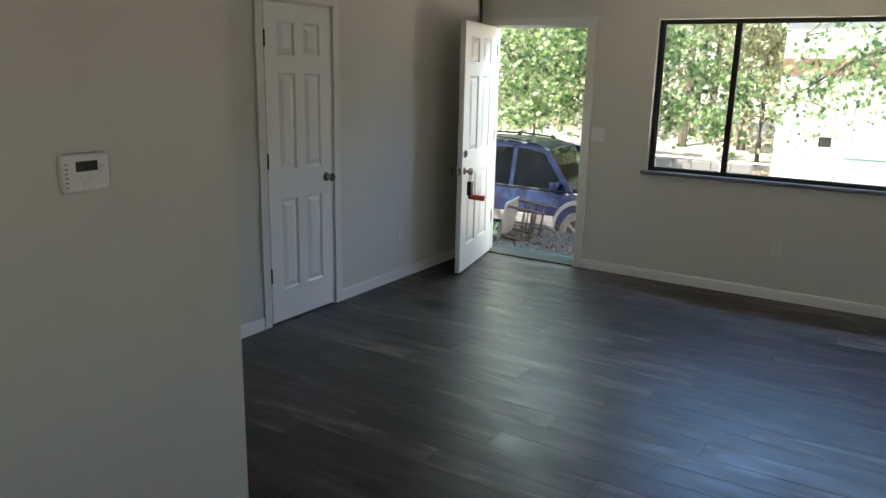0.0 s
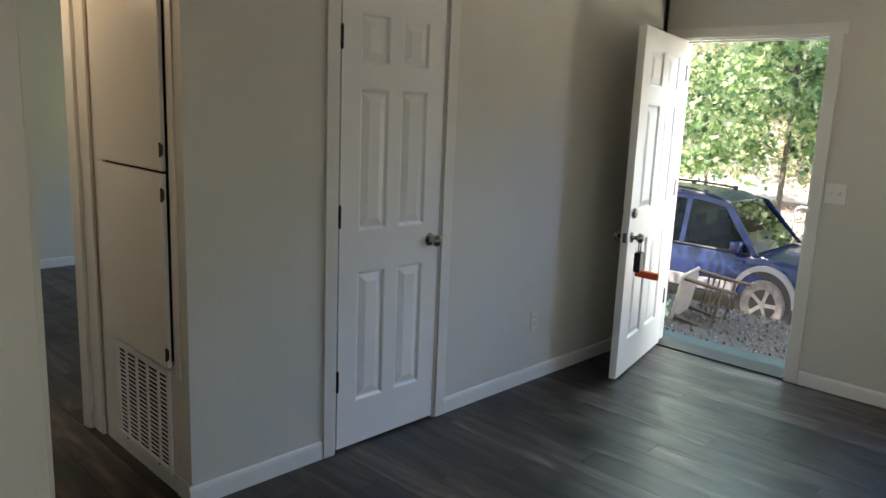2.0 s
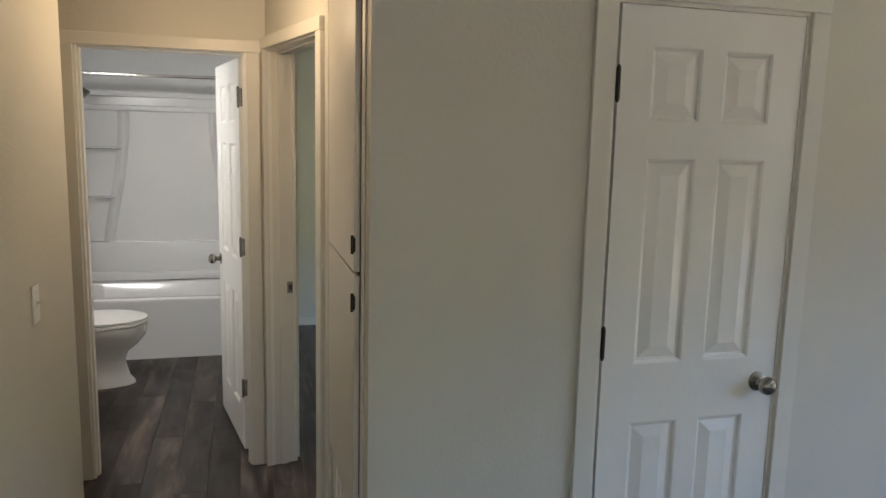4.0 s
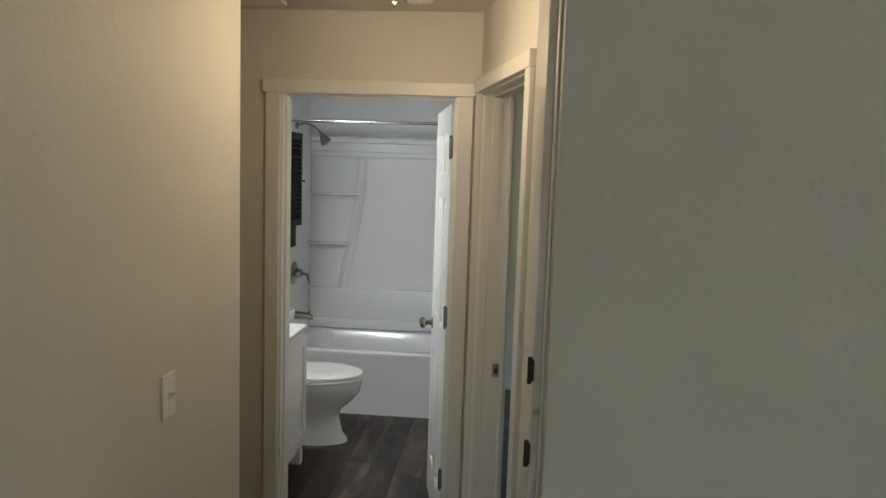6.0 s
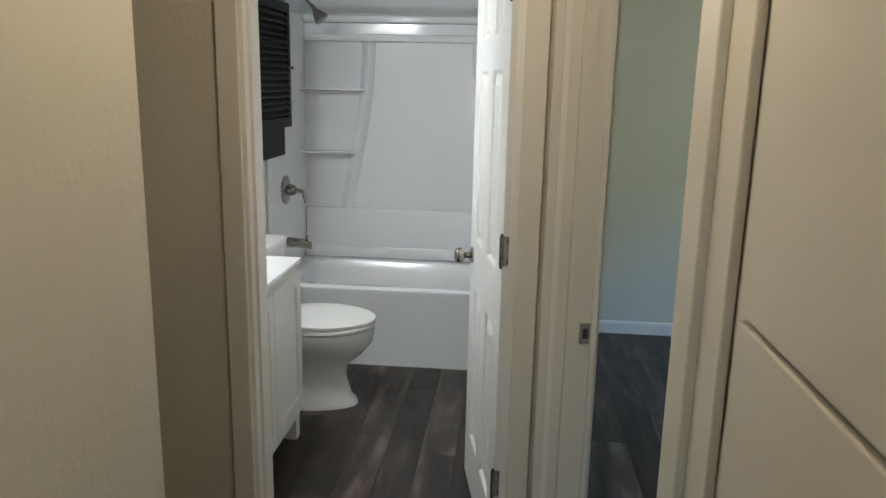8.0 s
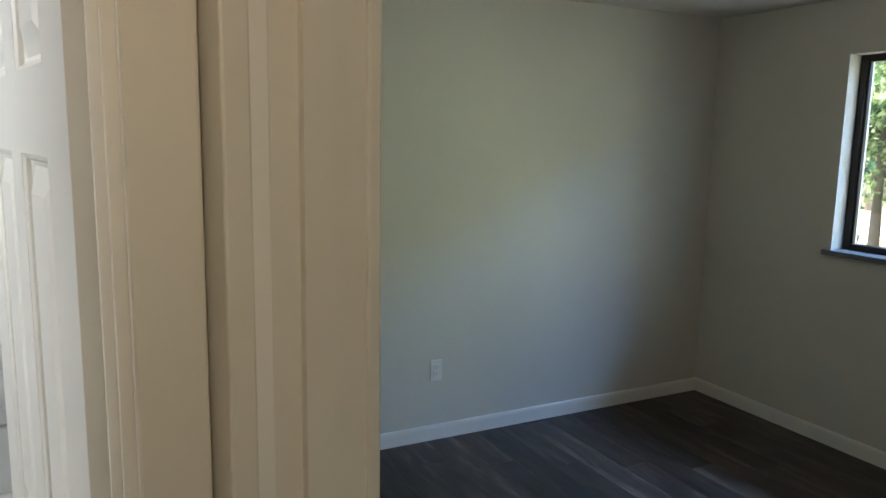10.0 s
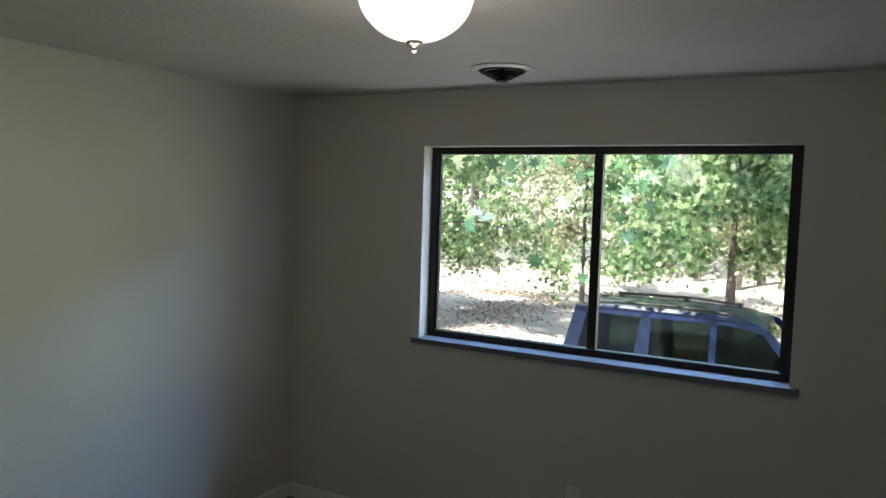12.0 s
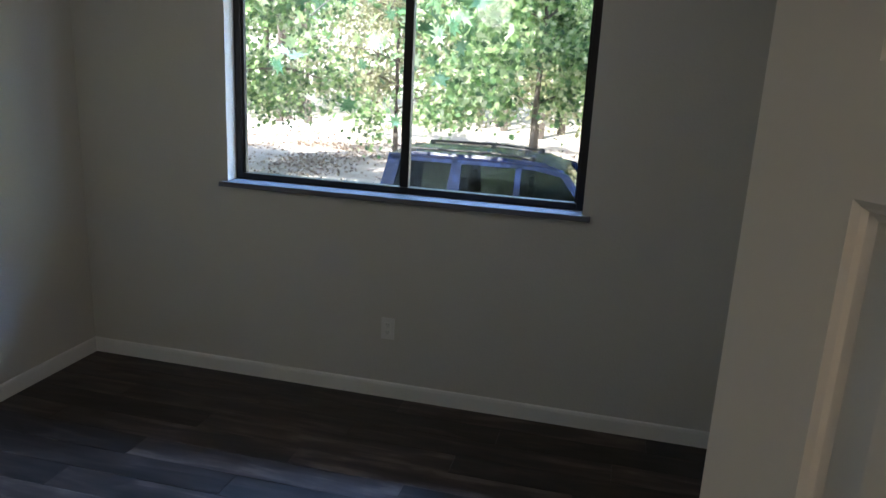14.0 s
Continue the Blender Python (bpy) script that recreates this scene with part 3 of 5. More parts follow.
# ---------- hall cupboard ----------
def cupboard_door(name, label, x0, x1, z0, z1, hinge_z, knob=None):
    d = thing(name, label, "cupboard door", "hall cupboard doors")
    bm = bmesh.new()
    box(bm, x0, x1, 3.746, 3.763, z0, z1, 0.003)
    part("door_board", bm, TRIM, d)
    for z in hinge_z:
        bm = bmesh.new()
        box(bm, x1 - 0.006, x1 + 0.014, 3.740, 3.748, z - 0.020, z + 0.020, 0.002)
        cyl(bm, (x1 + 0.005, 3.740, z - 0.026), (x1 + 0.005, 3.740, z + 0.026), 0.0045, n=10)
        part("hinge", bm, BRONZE, d, "dark metal hinge", smooth=True)


cupboard_door("cupboard_door", "cream painted upper hall cupboard door", -2.76, -2.131, 1.288, 2.30, (1.367, 2.20))
cupboard_door("cupboard_door", "cream painted lower hall cupboard door", -2.76, -2.131, 0.53, 1.278, (1.202, 0.588))
bm = bmesh.new()
box(bm, -2.105, -2.06, 3.761, 3.766, 0.50, 2.37, 0.002)
box(bm, -2.952, -2.84, 3.752, 3.768, 0.0, 2.37, 0.003)
structure("trim_cupboard", bm, TRIM, "cream painted cupboard casing", "trim")
# black board colours in the shade seen through the door gaps
bm = bmesh.new()
box(bm, -2.738, -2.124, 3.780, 3.80, 0.542, 2.298)
structure("cupboard_gap_shade", bm, BLACKP, "black board standing in for the shade behind the cupboard doors", "cupboard")


def return_grille():
    g = thing("return_air_grille", "white louvered return air grille below the hall cupboard", "air grille")
    x0, x1, z0, z1, y = -2.66, -2.15, 0.075, 0.512, 3.769
    bm = bmesh.new()
    box(bm, x0, x0 + 0.02, y - 0.014, y, z0, z1), box(bm, x1 - 0.02, x1, y - 0.014, y, z0, z1)
    box(bm, x0 + 0.02, x1 - 0.02, y - 0.014, y, z0, z0 + 0.02), box(bm, x0 + 0.02, x1 - 0.02, y - 0.014, y, z1 - 0.02, z1)
    part("grille_frame", bm, PLASTIC, g)
    # black sheet in place of the shade behind the slats
    bm = bmesh.new()
    box(bm, x0 + 0.02, x1 - 0.02, y - 0.003, y, z0 + 0.02, z1 - 0.02)
    part("grille_shade", bm, BLACKP, g)
    n = 21
    me = None
    for i in range(n):
        z = z0 + 0.026 + (z1 - z0 - 0.05) * i / (n - 1)
        if me is None:
            b = bmesh.new()
            loft(b, [[(t, -0.012, -0.0010), (t, -0.0115, -0.0035), (t, -0.0075, -0.0020), (t, -0.008, 0.0010)] for t in (x0 + 0.02, x1 - 0.02)])
            me = mesh_of(b, "slat", PLASTIC)
        s = new("slat", me)
        s.parent, s.location = g, (0, y, z)
    for k in range(1, 5):
        bm = bmesh.new()
        xx = x0 + (x1 - x0) * k / 5
        box(bm, xx - 0.003, xx + 0.003, y - 0.0135, y - 0.003, z0 + 0.02, z1 - 0.02)
        part("grille_rib", bm, PLASTIC, g)
    for xx in (x0 + 0.10, x1 - 0.10):
        bm = bmesh.new()
        cyl(bm, (xx, y - 0.014, z0 + 0.010), (xx, y - 0.017, z0 + 0.010), 0.005, n=10)
        part("screw", bm, BRONZE, g)


return_grille()


# ---------- small wall fittings ----------
def wall_plate(name, label, cat, m, kind, w=0.070, h=0.115, skin=None):
    """Cover plate; local x along the wall, y out of it, z up, centred."""
    p = thing(name, label, cat, "wall plates", m=m)
    bm = bmesh.new()
    box(bm, -w / 2, w / 2, 0, 0.006, -h / 2, h / 2, 0.002)
    part("cover_plate", bm, skin or PLASTIC, p)
    if kind == "outlet":
        for s in (-1, 1):
            bm = bmesh.new()
            box(bm, -0.017, 0.017, 0.005, 0.0085, s * 0.0195 - 0.014, s * 0.0195 + 0.014, 0.003)
            part("socket", bm, skin or PLASTIC, p)
            bm = bmesh.new()
            for dx in (-0.006, 0.006):
                box(bm, dx - 0.0012, dx + 0.0012, 0.0084, 0.0088, s * 0.0195, s * 0.0195 + 0.008)
            box(bm, -0.002, 0.002, 0.0084, 0.0088, s * 0.0195 - 0.009, s * 0.0195 - 0.005)
            part("slots", bm, GREYP, p)
    else:
        for dx in ((0,) if w < 0.1 else (-0.023, 0.023)):
            bm = bmesh.new()
            box(bm, dx - 0.005, dx + 0.005, 0.005, 0.0075, -0.012, 0.012)
            loft(bm, [[(dx - 0.004, 0.006, -0.006), (dx + 0.004, 0.006, -0.006), (dx + 0.004, 0.006, 0.006), (dx - 0.004, 0.006, 0.006)],
                      [(dx - 0.003, 0.020, 0.004), (dx + 0.003, 0.020, 0.004), (dx + 0.003, 0.020, 0.010), (dx - 0.003, 0.020, 0.010)]])
            part("toggle", bm, skin or PLASTIC, p)
    for z in (-0.033, 0.033) if kind != "outlet" else (0.0,):
        bm = bmesh.new()
        cyl(bm, (0, 0.006, z), (0, 0.0072, z), 0.003, n=10)
        part("screw", bm, skin or PLASTIC, p)


wall_plate("light_switch", "white double light switch beside the front door", "light switch", pose(-0.85, FRONT, 1.165, 0, 0, 180), "switch", w=0.115)
wall_plate("light_switch", "white toggle light switch on the hall wall", "light switch", pose(-2.49, 2.845, 1.15), "switch")
wall_plate("outlet", "painted-over outlet low on the closet wall", "outlet", pose(-2.0, 5.88, 0.37, 0, 0, -90), "outlet", skin=PLATEP)
wall_plate("outlet", "painted-over outlet below the living room window", "outlet", pose(0.63, FRONT, 0.40, 0, 0, 180), "outlet", skin=PLATEP)
wall_plate("outlet", "white outlet below the bedroom window", "outlet", pose(-4.74, BFRONT, 0.38, 0, 0, 180), "outlet")
wall_plate("outlet", "white outlet on the bedroom side wall", "outlet", pose(-6.5, 5.14, 0.39, 0, 0, -90), "outlet")

# thermostat
th = thing("thermostat", "white wall thermostat with a dark display", "thermostat", m=pose(-0.5, 2.305, 1.375, 0, 0, -90))
bm = bmesh.new()
box(bm, -0.066, 0.066, 0, 0.028, -0.052, 0.052, 0.008)
part("housing", bm, PLASTIC, th)
bm = bmesh.new()
box(bm, -0.032, 0.030, 0.0275, 0.0295, 0.005, 0.032, 0.001)
part("display", bm, LCD, th, "dark liquid crystal display")
for i, (dx, dz, w2, h2) in enumerate(((-0.047, 0.018, 0.007, 0.005), (-0.047, 0.004, 0.007, 0.005), (-0.010, -0.010, 0.008, 0.003), (0.010, -0.010, 0.008, 0.003), (0.0, -0.030, 0.012, 0.006))):
    bm = bmesh.new()
    box(bm, dx - w2, dx + w2, 0.0275, 0.031, dz - h2, dz + h2, 0.001)
    part("button", bm, PLASTIC, th)
for i in range(6):
    bm = bmesh.new()
    box(bm, 0.052, 0.060, 0.0275, 0.0285, -0.036 + i * 0.012, -0.032 + i * 0.012)
    part("vent_slot", bm, GREYP, th)
    bm = bmesh.new()
    box(bm, -0.040 + i * 0.016, -0.030 + i * 0.016, 0.006, 0.022, 0.0518, 0.0525)
    part("vent_slot", bm, GREYP, th)


# ---------- ceiling fittings ----------
def dome_light(name, label, x, y, r, drop, shade, watts, color):
    l = thing(name, label, "ceiling light", m=pose(x, y, H))
    bm = bmesh.new()
    lathe(bm, [(0.0, 0.0), (r * 0.62, 0.0), (r * 0.66, -0.02), (r * 0.60, -0.035), (0.0, -0.035)])
    part("ceiling_pan", bm, NICKEL, l, smooth=True)
    bm = bmesh.new()
    lathe(bm, [(r * math.cos(a), -0.035 - (drop - 0.055) * math.sin(a)) for a in [i * math.pi / 2 / 14 for i in range(15)]], n=40)
    part("glass_shade", bm, shade, l, "lit frosted glass bowl", smooth=True)
    bm = bmesh.new()
    lathe(bm, [(0.0, -drop + 0.024), (0.022, -drop + 0.022), (0.022, -drop + 0.014), (0.010, -drop + 0.010), (0.006, -drop + 0.004), (0.009, -drop - 0.004), (0.0, -drop - 0.010)], n=16)
    part("finial", bm, NICKEL, l, "brushed nickel finial", smooth=True)
    point_lamp(name + "_bulb", (x, y, H - drop - 0.12), watts, color, 0.12)


dome_light("hall_ceiling_light", "lit frosted glass dome light on the hall ceiling", -2.95, 3.33, 0.15, 0.14, FROST_W, 1.5, (1.0, 0.75, 0.50))
dome_light("bedroom_ceiling_light", "lit frosted glass dome light on the bedroom ceiling", -4.66, 5.32, 0.15, 0.18, FROST_C, 1.1, (1.0, 0.92, 0.84))

sm = thing("smoke_detector", "round white smoke detector on the hall ceiling", "smoke detector", m=pose(-3.45, 3.34, H))
bm = bmesh.new()
lathe(bm, [(0.0, 0.0), (0.065, 0.0), (0.065, -0.012), (0.055, -0.022), (0.045, -0.030), (0.0, -0.032)])
part("housing", bm, PLASTIC, sm, smooth=True)
bm = bmesh.new()
box(bm, -0.012, 0.012, -0.052, -0.042, -0.0305, -0.026)
part("test_button", bm, GREYP, sm)

bm = bmesh.new()
box(bm, -3.62, -3.05, 1.9, 2.80, H - 0.016, H - 0.001)
structure("ceiling_hatch", bm, TRIM, "painted access hatch in the hall ceiling", "hatch")


def round_vent():
    v = thing("ceiling_vent", "round dark-throated air vent in the bedroom ceiling", "air vent", m=pose(-4.97, 6.56, H))
    bm = bmesh.new()
    lathe(bm, [(0.115, -0.001), (0.135, -0.001), (0.135, -0.006), (0.112, -0.014), (0.104, -0.012), (0.104, -0.001)], n=36)
    part("vent_flange", bm, ALUM, v, smooth=True)
    # flat black disc drawn for the shade inside the duct
    bm = bmesh.new()
    lathe(bm, [(0.0, -0.002), (0.106, -0.002), (0.104, -0.004), (0.0, -0.004)], n=36)
    part("vent_shade", bm, BLACKP, v)
    for i, (r, z) in enumerate(((0.098, 0.008), (0.076, 0.020), (0.054, 0.032), (0.030, 0.044))):
        bm = bmesh.new()
        lathe(bm, [(r - 0.012, -z + 0.004), (r, -z - 0.008), (r - 0.002, -z - 0.010), (r - 0.014, -z + 0.003)], n=36)
        part("vent_ring", bm, BLACKF, v, smooth=True)
    bm = bmesh.new()
    cyl(bm, (0, 0, -0.004), (0, 0, -0.05), 0.010, n=12)
    part("vent_stem", bm, BLACKF, v)


round_vent()


# ---------- bathroom ----------
def rrect(cx, cy, hx, hy, r, z, n=5):
    pts = []
    for sx, sy, a0 in ((1, 1, 0), (-1, 1, 90), (-1, -1, 180), (1, -1, 270)):
        for i in range(n + 1):
            a = radians(a0 + 90 * i / n)
            pts.append((cx + sx * (hx - r) + r * math.cos(a), cy + sy * (hy - r) + r * math.sin(a), z))
    return pts


BX0, BX1, BY0, BY1 = -6.50, -5.70, 2.12, 3.66     # tub alcove
cx, cy, hx, hy = (BX0 + BX1) / 2, (BY0 + BY1) / 2, (BX1 - BX0) / 2, (BY1 - BY0) / 2
tub = thing("bathtub", "glossy white alcove bathtub", "bathtub")
bm = bmesh.new()
loft(bm, [rrect(cx, cy, hx - 0.012, hy - 0.002, 0.01, 0.0), rrect(cx, cy, hx - 0.012, hy - 0.002, 0.01, 0.40), rrect(cx, cy, hx, hy - 0.002, 0.02, 0.425), rrect(cx, cy, hx, hy - 0.002, 0.02, 0.445), rrect(cx, cy, hx - 0.012, hy - 0.010, 0.02, 0.455),
          rrect(cx + 0.0, cy, hx - 0.075, hy - 0.09, 0.12, 0.452), rrect(cx, cy, hx - 0.095, hy - 0.11, 0.14, 0.43), rrect(cx, cy, hx - 0.13, hy - 0.17, 0.16, 0.15), rrect(cx, cy, hx - 0.20, hy - 0.27, 0.14, 0.10)])
part("tub_shell", bm, ACRYL, tub, smooth=True)
bm = bmesh.new()
cyl(bm, (-6.10, BY0 + 0.125, 0.33), (-6.10, BY0 + 0.155, 0.33), 0.035, n=20)
part("overflow_plate", bm, NICKEL, tub, smooth=True)

sur = thing("tub_surround", "glossy white moulded tub surround with shelves", "tub surround")
for c in ((BX0 + 0.001, BX0 + 0.022, BY0 + 0.002, BY1 - 0.002), (BX0 + 0.022, BX1 - 0.03, BY0 + 0.001, BY0 + 0.018), (BX0 + 0.022, BX1 - 0.03, BY1 - 0.018, BY1 - 0.001)):
    bm = bmesh.new()
    box(bm, *c, 0.456, 1.97, 0.004)
    part("wall_panel", bm, ACRYL, sur)

bm = bmesh.new()
for z, d in ((1.94, 0.05), (1.83, 0.035)):
    box(bm, BX0 + 0.022, BX0 + 0.022 + d, BY0 + 0.02, BY1 - 0.02, z - 0.02, z + 0.025, 0.012)
part("top_ledge", bm, ACRYL, sur, smooth=True)
bm = bmesh.new()
box(bm, BX0 + 0.022, BX0 + 0.075, BY0 + 0.02, BY1 - 0.02, 0.456, 0.775, 0.02)
part("lower_ledge", bm, ACRYL, sur, smooth=True)
bm = bmesh.new()
box(bm, BX0 + 0.075, BX0 + 0.10, BY0 + 0.02, BY1 - 0.02, 0.456, 0.53, 0.012)
part("lower_step", bm, ACRYL, sur, smooth=True)
# waisted middle panel, standing proud between the corner shelves
for s in (-1, 1):
    bm = bmesh.new()
    rings = []
    for i in range(25):
        z = 0.775 + (1.81 - 0.775) * i / 24
        u = (z - 0.775) / 1.035
        w = 0.44 - 0.14 * math.sin(u * math.pi / 2) ** 1.2
        y0, y1 = cy + s * w, cy + s * (w + 0.035)
        rings.append([(BX0 + 0.022, y0, z), (BX0 + 0.060, y1 - s * 0.018, z), (BX0 + 0.074, y1, z), (BX0 + 0.068, y1 + s * 0.016, z), (BX0 + 0.022, y1 + s * 0.05, z)])
    loft(bm, rings)
    part("curved_rib", bm, ACRYL, sur, smooth=True)
    for z in (1.13, 1.52):
        bm = bmesh.new()
        ye = BY0 + 0.019 if s < 0 else BY1 - 0.019
        yi = cy + s * (0.36 if z > 1.3 else 0.42)
        yy = sorted((ye, yi))
        loft(bm, [[(BX0 + 0.022, yy[0], z - 0.012), (BX0 + 0.022, yy[1], z - 0.012), (BX0 + 0.09, yi, z - 0.004), (BX0 + 0.125, (yi + ye) / 2, z - 0.004), (BX0 + 0.14, ye, z - 0.004)] if s > 0 else
                  [(BX0 + 0.022, yy[0], z - 0.012), (BX0 + 0.022, yy[1], z - 0.012), (BX0 + 0.09, yi, z - 0.004), (BX0 + 0.125, (yi + ye) / 2, z - 0.004), (BX0 + 0.14, ye, z - 0.004)][::1],
                  [(BX0 + 0.022, yy[0], z + 0.008), (BX0 + 0.022, yy[1], z + 0.008), (BX0 + 0.09, yi, z + 0.008), (BX0 + 0.125, (yi + ye) / 2, z + 0.008), (BX0 + 0.14, ye, z + 0.008)]])
        part("corner_shelf", bm, ACRYL, sur)

sh = thing("shower_fixture", "brushed nickel shower head on a curved arm", "shower")
bm = bmesh.new()
arm = [(-6.10, BY0 + 0.01, 2.03), (-6.10, BY0 + 0.07, 2.045), (-6.10, BY0 + 0.13, 2.025), (-6.10, BY0 + 0.17, 1.985)]
for a, b in zip(arm, arm[1:]):
    cyl(bm, a, b, 0.009, n=12)
part("shower_arm", bm, NICKEL, sh, smooth=True)
bm = bmesh.new()
lathe(bm, [(0.0, 0.0), (0.012, 0.0), (0.014, -0.03), (0.026, -0.05), (0.040, -0.085), (0.042, -0.10), (0.036, -0.104), (0.0, -0.104)], Matrix.Translation(arm[-1]) @ Matrix.Rotation(radians(38), 4, 'X'), n=24)
part("spray_head", bm, NICKEL, sh, smooth=True)
bm = bmesh.new()
cyl(bm, (-6.10, BY0, 2.03), (-6.10, BY0 + 0.012, 2.03), 0.028, n=20)
part("wall_flange", bm, NICKEL, sh, smooth=True)

va = thing("shower_valve", "brushed nickel round shower valve with a lever", "shower valve")
bm = bmesh.new()
lathe(bm, [(0.0, 0.0), (0.085, 0.0), (0.083, 0.008), (0.06, 0.016), (0.035, 0.022), (0.032, 0.05), (0.024, 0.062), (0.0, 0.064)], Matrix.Translation((-6.02, BY0 + 0.018, 0.94)) @ Matrix.Rotation(radians(-90), 4, 'X'))
part("escutcheon", bm, NICKEL, va, smooth=True)
bm = bmesh.new()
cyl(bm, (-6.02, BY0 + 0.07, 0.94), (-6.02, BY0 + 0.125, 0.93), 0.012, n=12)
cyl(bm, (-6.02, BY0 + 0.12, 0.94), (-6.02, BY0 + 0.135, 0.865), 0.010, 0.007, n=12)
part("lever", bm, NICKEL, va, smooth=True)
sp = thing("tub_spout", "brushed nickel tub spout", "tub spout")
bm = bmesh.new()
loft(bm, [[(-6.04 + 0.03 * math.cos(a) * k, y, 0.62 + dz + 0.03 * math.sin(a) * k) for a in [i * math.pi / 8 for i in range(16)]] for y, k, dz in ((BY0 + 0.018, 1.1, 0), (BY0 + 0.06, 1.0, 0), (BY0 + 0.13, 0.9, -0.004), (BY0 + 0.16, 0.7, -0.016))])
part("spout", bm, NICKEL, sp, smooth=True)
bm = bmesh.new()
cyl(bm, (-6.04, BY0 + 0.135, 0.64), (-6.04, BY0 + 0.135, 0.665), 0.007, n=10)
part("diverter_knob", bm, NICKEL, sp, smooth=True)

rod = thing("shower_rod", "straight chrome shower curtain rod", "curtain rod")
bm = bmesh.new()
cyl(bm, (-5.70, BY0 + 0.001, 2.04), (-5.70, BY1 - 0.001, 2.04), 0.0125, n=16)
part("tube", bm, CHROME, rod, smooth=True)
for y in (BY0, BY1 - 0.02):
    bm = bmesh.new()
    cyl(bm, (-5.70, y, 2.04), (-5.70, y + 0.02, 2.04), 0.03, n=20)
    part("end_cap", bm, CHROME, rod, smooth=True)


def ellipse(cx0, cy0, rx, ry, z, n=28, egg=0.0):
    return [(cx0 + rx * math.cos(2 * math.pi * i / n) * (1 - egg * math.sin(2 * math.pi * i / n)), cy0 + ry * math.sin(2 * math.pi * i / n), z) for i in range(n)]


# toilet: local y to the front, standing with its back to the south wall
toi = thing("toilet", "white ceramic two-piece toilet with a closed lid", "toilet", m=pose(-5.20, 2.14, 0) @ Matrix.Diagonal((1.05, 0.93, 1.05, 1)))
bm = bmesh.new()
loft(bm, [ellipse(0, 0.36, 0.118, 0.285, 0.0), ellipse(0, 0.36, 0.118, 0.28, 0.02), ellipse(0, 0.345, 0.108, 0.265, 0.05), ellipse(0, 0.335, 0.100, 0.245, 0.15), ellipse(0, 0.35, 0.103, 0.245, 0.20), ellipse(0, 0.40, 0.125, 0.27, 0.255, egg=0.04), ellipse(0, 0.45, 0.165, 0.27, 0.31, egg=0.06), ellipse(0, 0.472, 0.182, 0.26, 0.36, egg=0.08), ellipse(0, 0.475, 0.185, 0.26, 0.385, egg=0.08)])
part("bowl", bm, CERAM, toi, smooth=True)
bm = bmesh.new()
box(bm, -0.10, 0.10, 0.03, 0.22, 0.14, 0.37, 0.03)
part("pedestal", bm, CERAM, toi, smooth=True)
bm = bmesh.new()
loft(bm, [ellipse(0, 0.475, 0.180, 0.255, 0.387, egg=0.08), ellipse(0, 0.475, 0.190, 0.265, 0.392, egg=0.08), ellipse(0, 0.475, 0.190, 0.265, 0.405, egg=0.08), ellipse(0, 0.475, 0.184, 0.258, 0.409, egg=0.08)])
part("seat_ring", bm, PLASTIC, toi, smooth=True)
bm = bmesh.new()
loft(bm, [ellipse(0, 0.470, 0.184, 0.262, 0.412, egg=0.08), ellipse(0, 0.470, 0.190, 0.268, 0.416, egg=0.08), ellipse(0, 0.470, 0.190, 0.268, 0.428, egg=0.08), ellipse(0, 0.465, 0.165, 0.24, 0.438, egg=0.08), ellipse(0, 0.46, 0.08, 0.12, 0.442, egg=0.05)])
part("lid", bm, PLASTIC, toi, smooth=True)
bm = bmesh.new()
loft(bm, [rrect(0, 0.10, 0.20, 0.095, 0.03, 0.37), rrect(0, 0.10, 0.22, 0.098, 0.03, 0.72)])
part("tank", bm, CERAM, toi, smooth=True)
bm = bmesh.new()
loft(bm, [rrect(0, 0.10, 0.228, 0.1, 0.03, 0.722), rrect(0, 0.10, 0.232, 0.1, 0.03, 0.745), rrect(0, 0.10, 0.222, 0.095, 0.03, 0.755)])
part("tank_lid", bm, CERAM, toi, smooth=True)
bm = bmesh.new()
cyl(bm, (-0.16, 0.198, 0.66), (-0.16, 0.215, 0.66), 0.012, n=12)
box(bm, -0.16, -0.09, 0.21, 0.218, 0.652, 0.668, 0.003)
part("flush_lever", bm, CHROME, toi, smooth=True)

# vanity
vn = thing("vanity", "white bathroom vanity cabinet with a shaker door", "vanity")
vx0, vx1, vy = -4.84, -4.08, 2.57
bm = bmesh.new()
box(bm, vx0 + 0.012, vx1 - 0.012, 2.125, vy - 0.02, 0.10, 0.80, 0.003)
for a in (vx0 + 0.012, vx1 - 0.062):
    box(bm, a, a + 0.05, vy - 0.075, vy - 0.02, 0.0, 0.10, 0.003)
part("cabinet_body", bm, DOORP, vn)
for a, b in ((vx0 + 0.02, (vx0 + vx1) / 2 - 0.003), ((vx0 + vx1) / 2 + 0.003, vx1 - 0.02)):
    bm = bmesh.new()
    box(bm, a, b, vy - 0.019, vy - 0.008, 0.16, 0.77)
    for p, q, lo, hi in ((a, a + 0.055, 0.16, 0.77), (b - 0.055, b, 0.16, 0.77), (a + 0.055, b - 0.055, 0.16, 0.215), (a + 0.055, b - 0.055, 0.715, 0.77)):
        box(bm, p, q, vy - 0.008, vy, lo, hi)
    part("cabinet_door", bm, DOORP, vn)
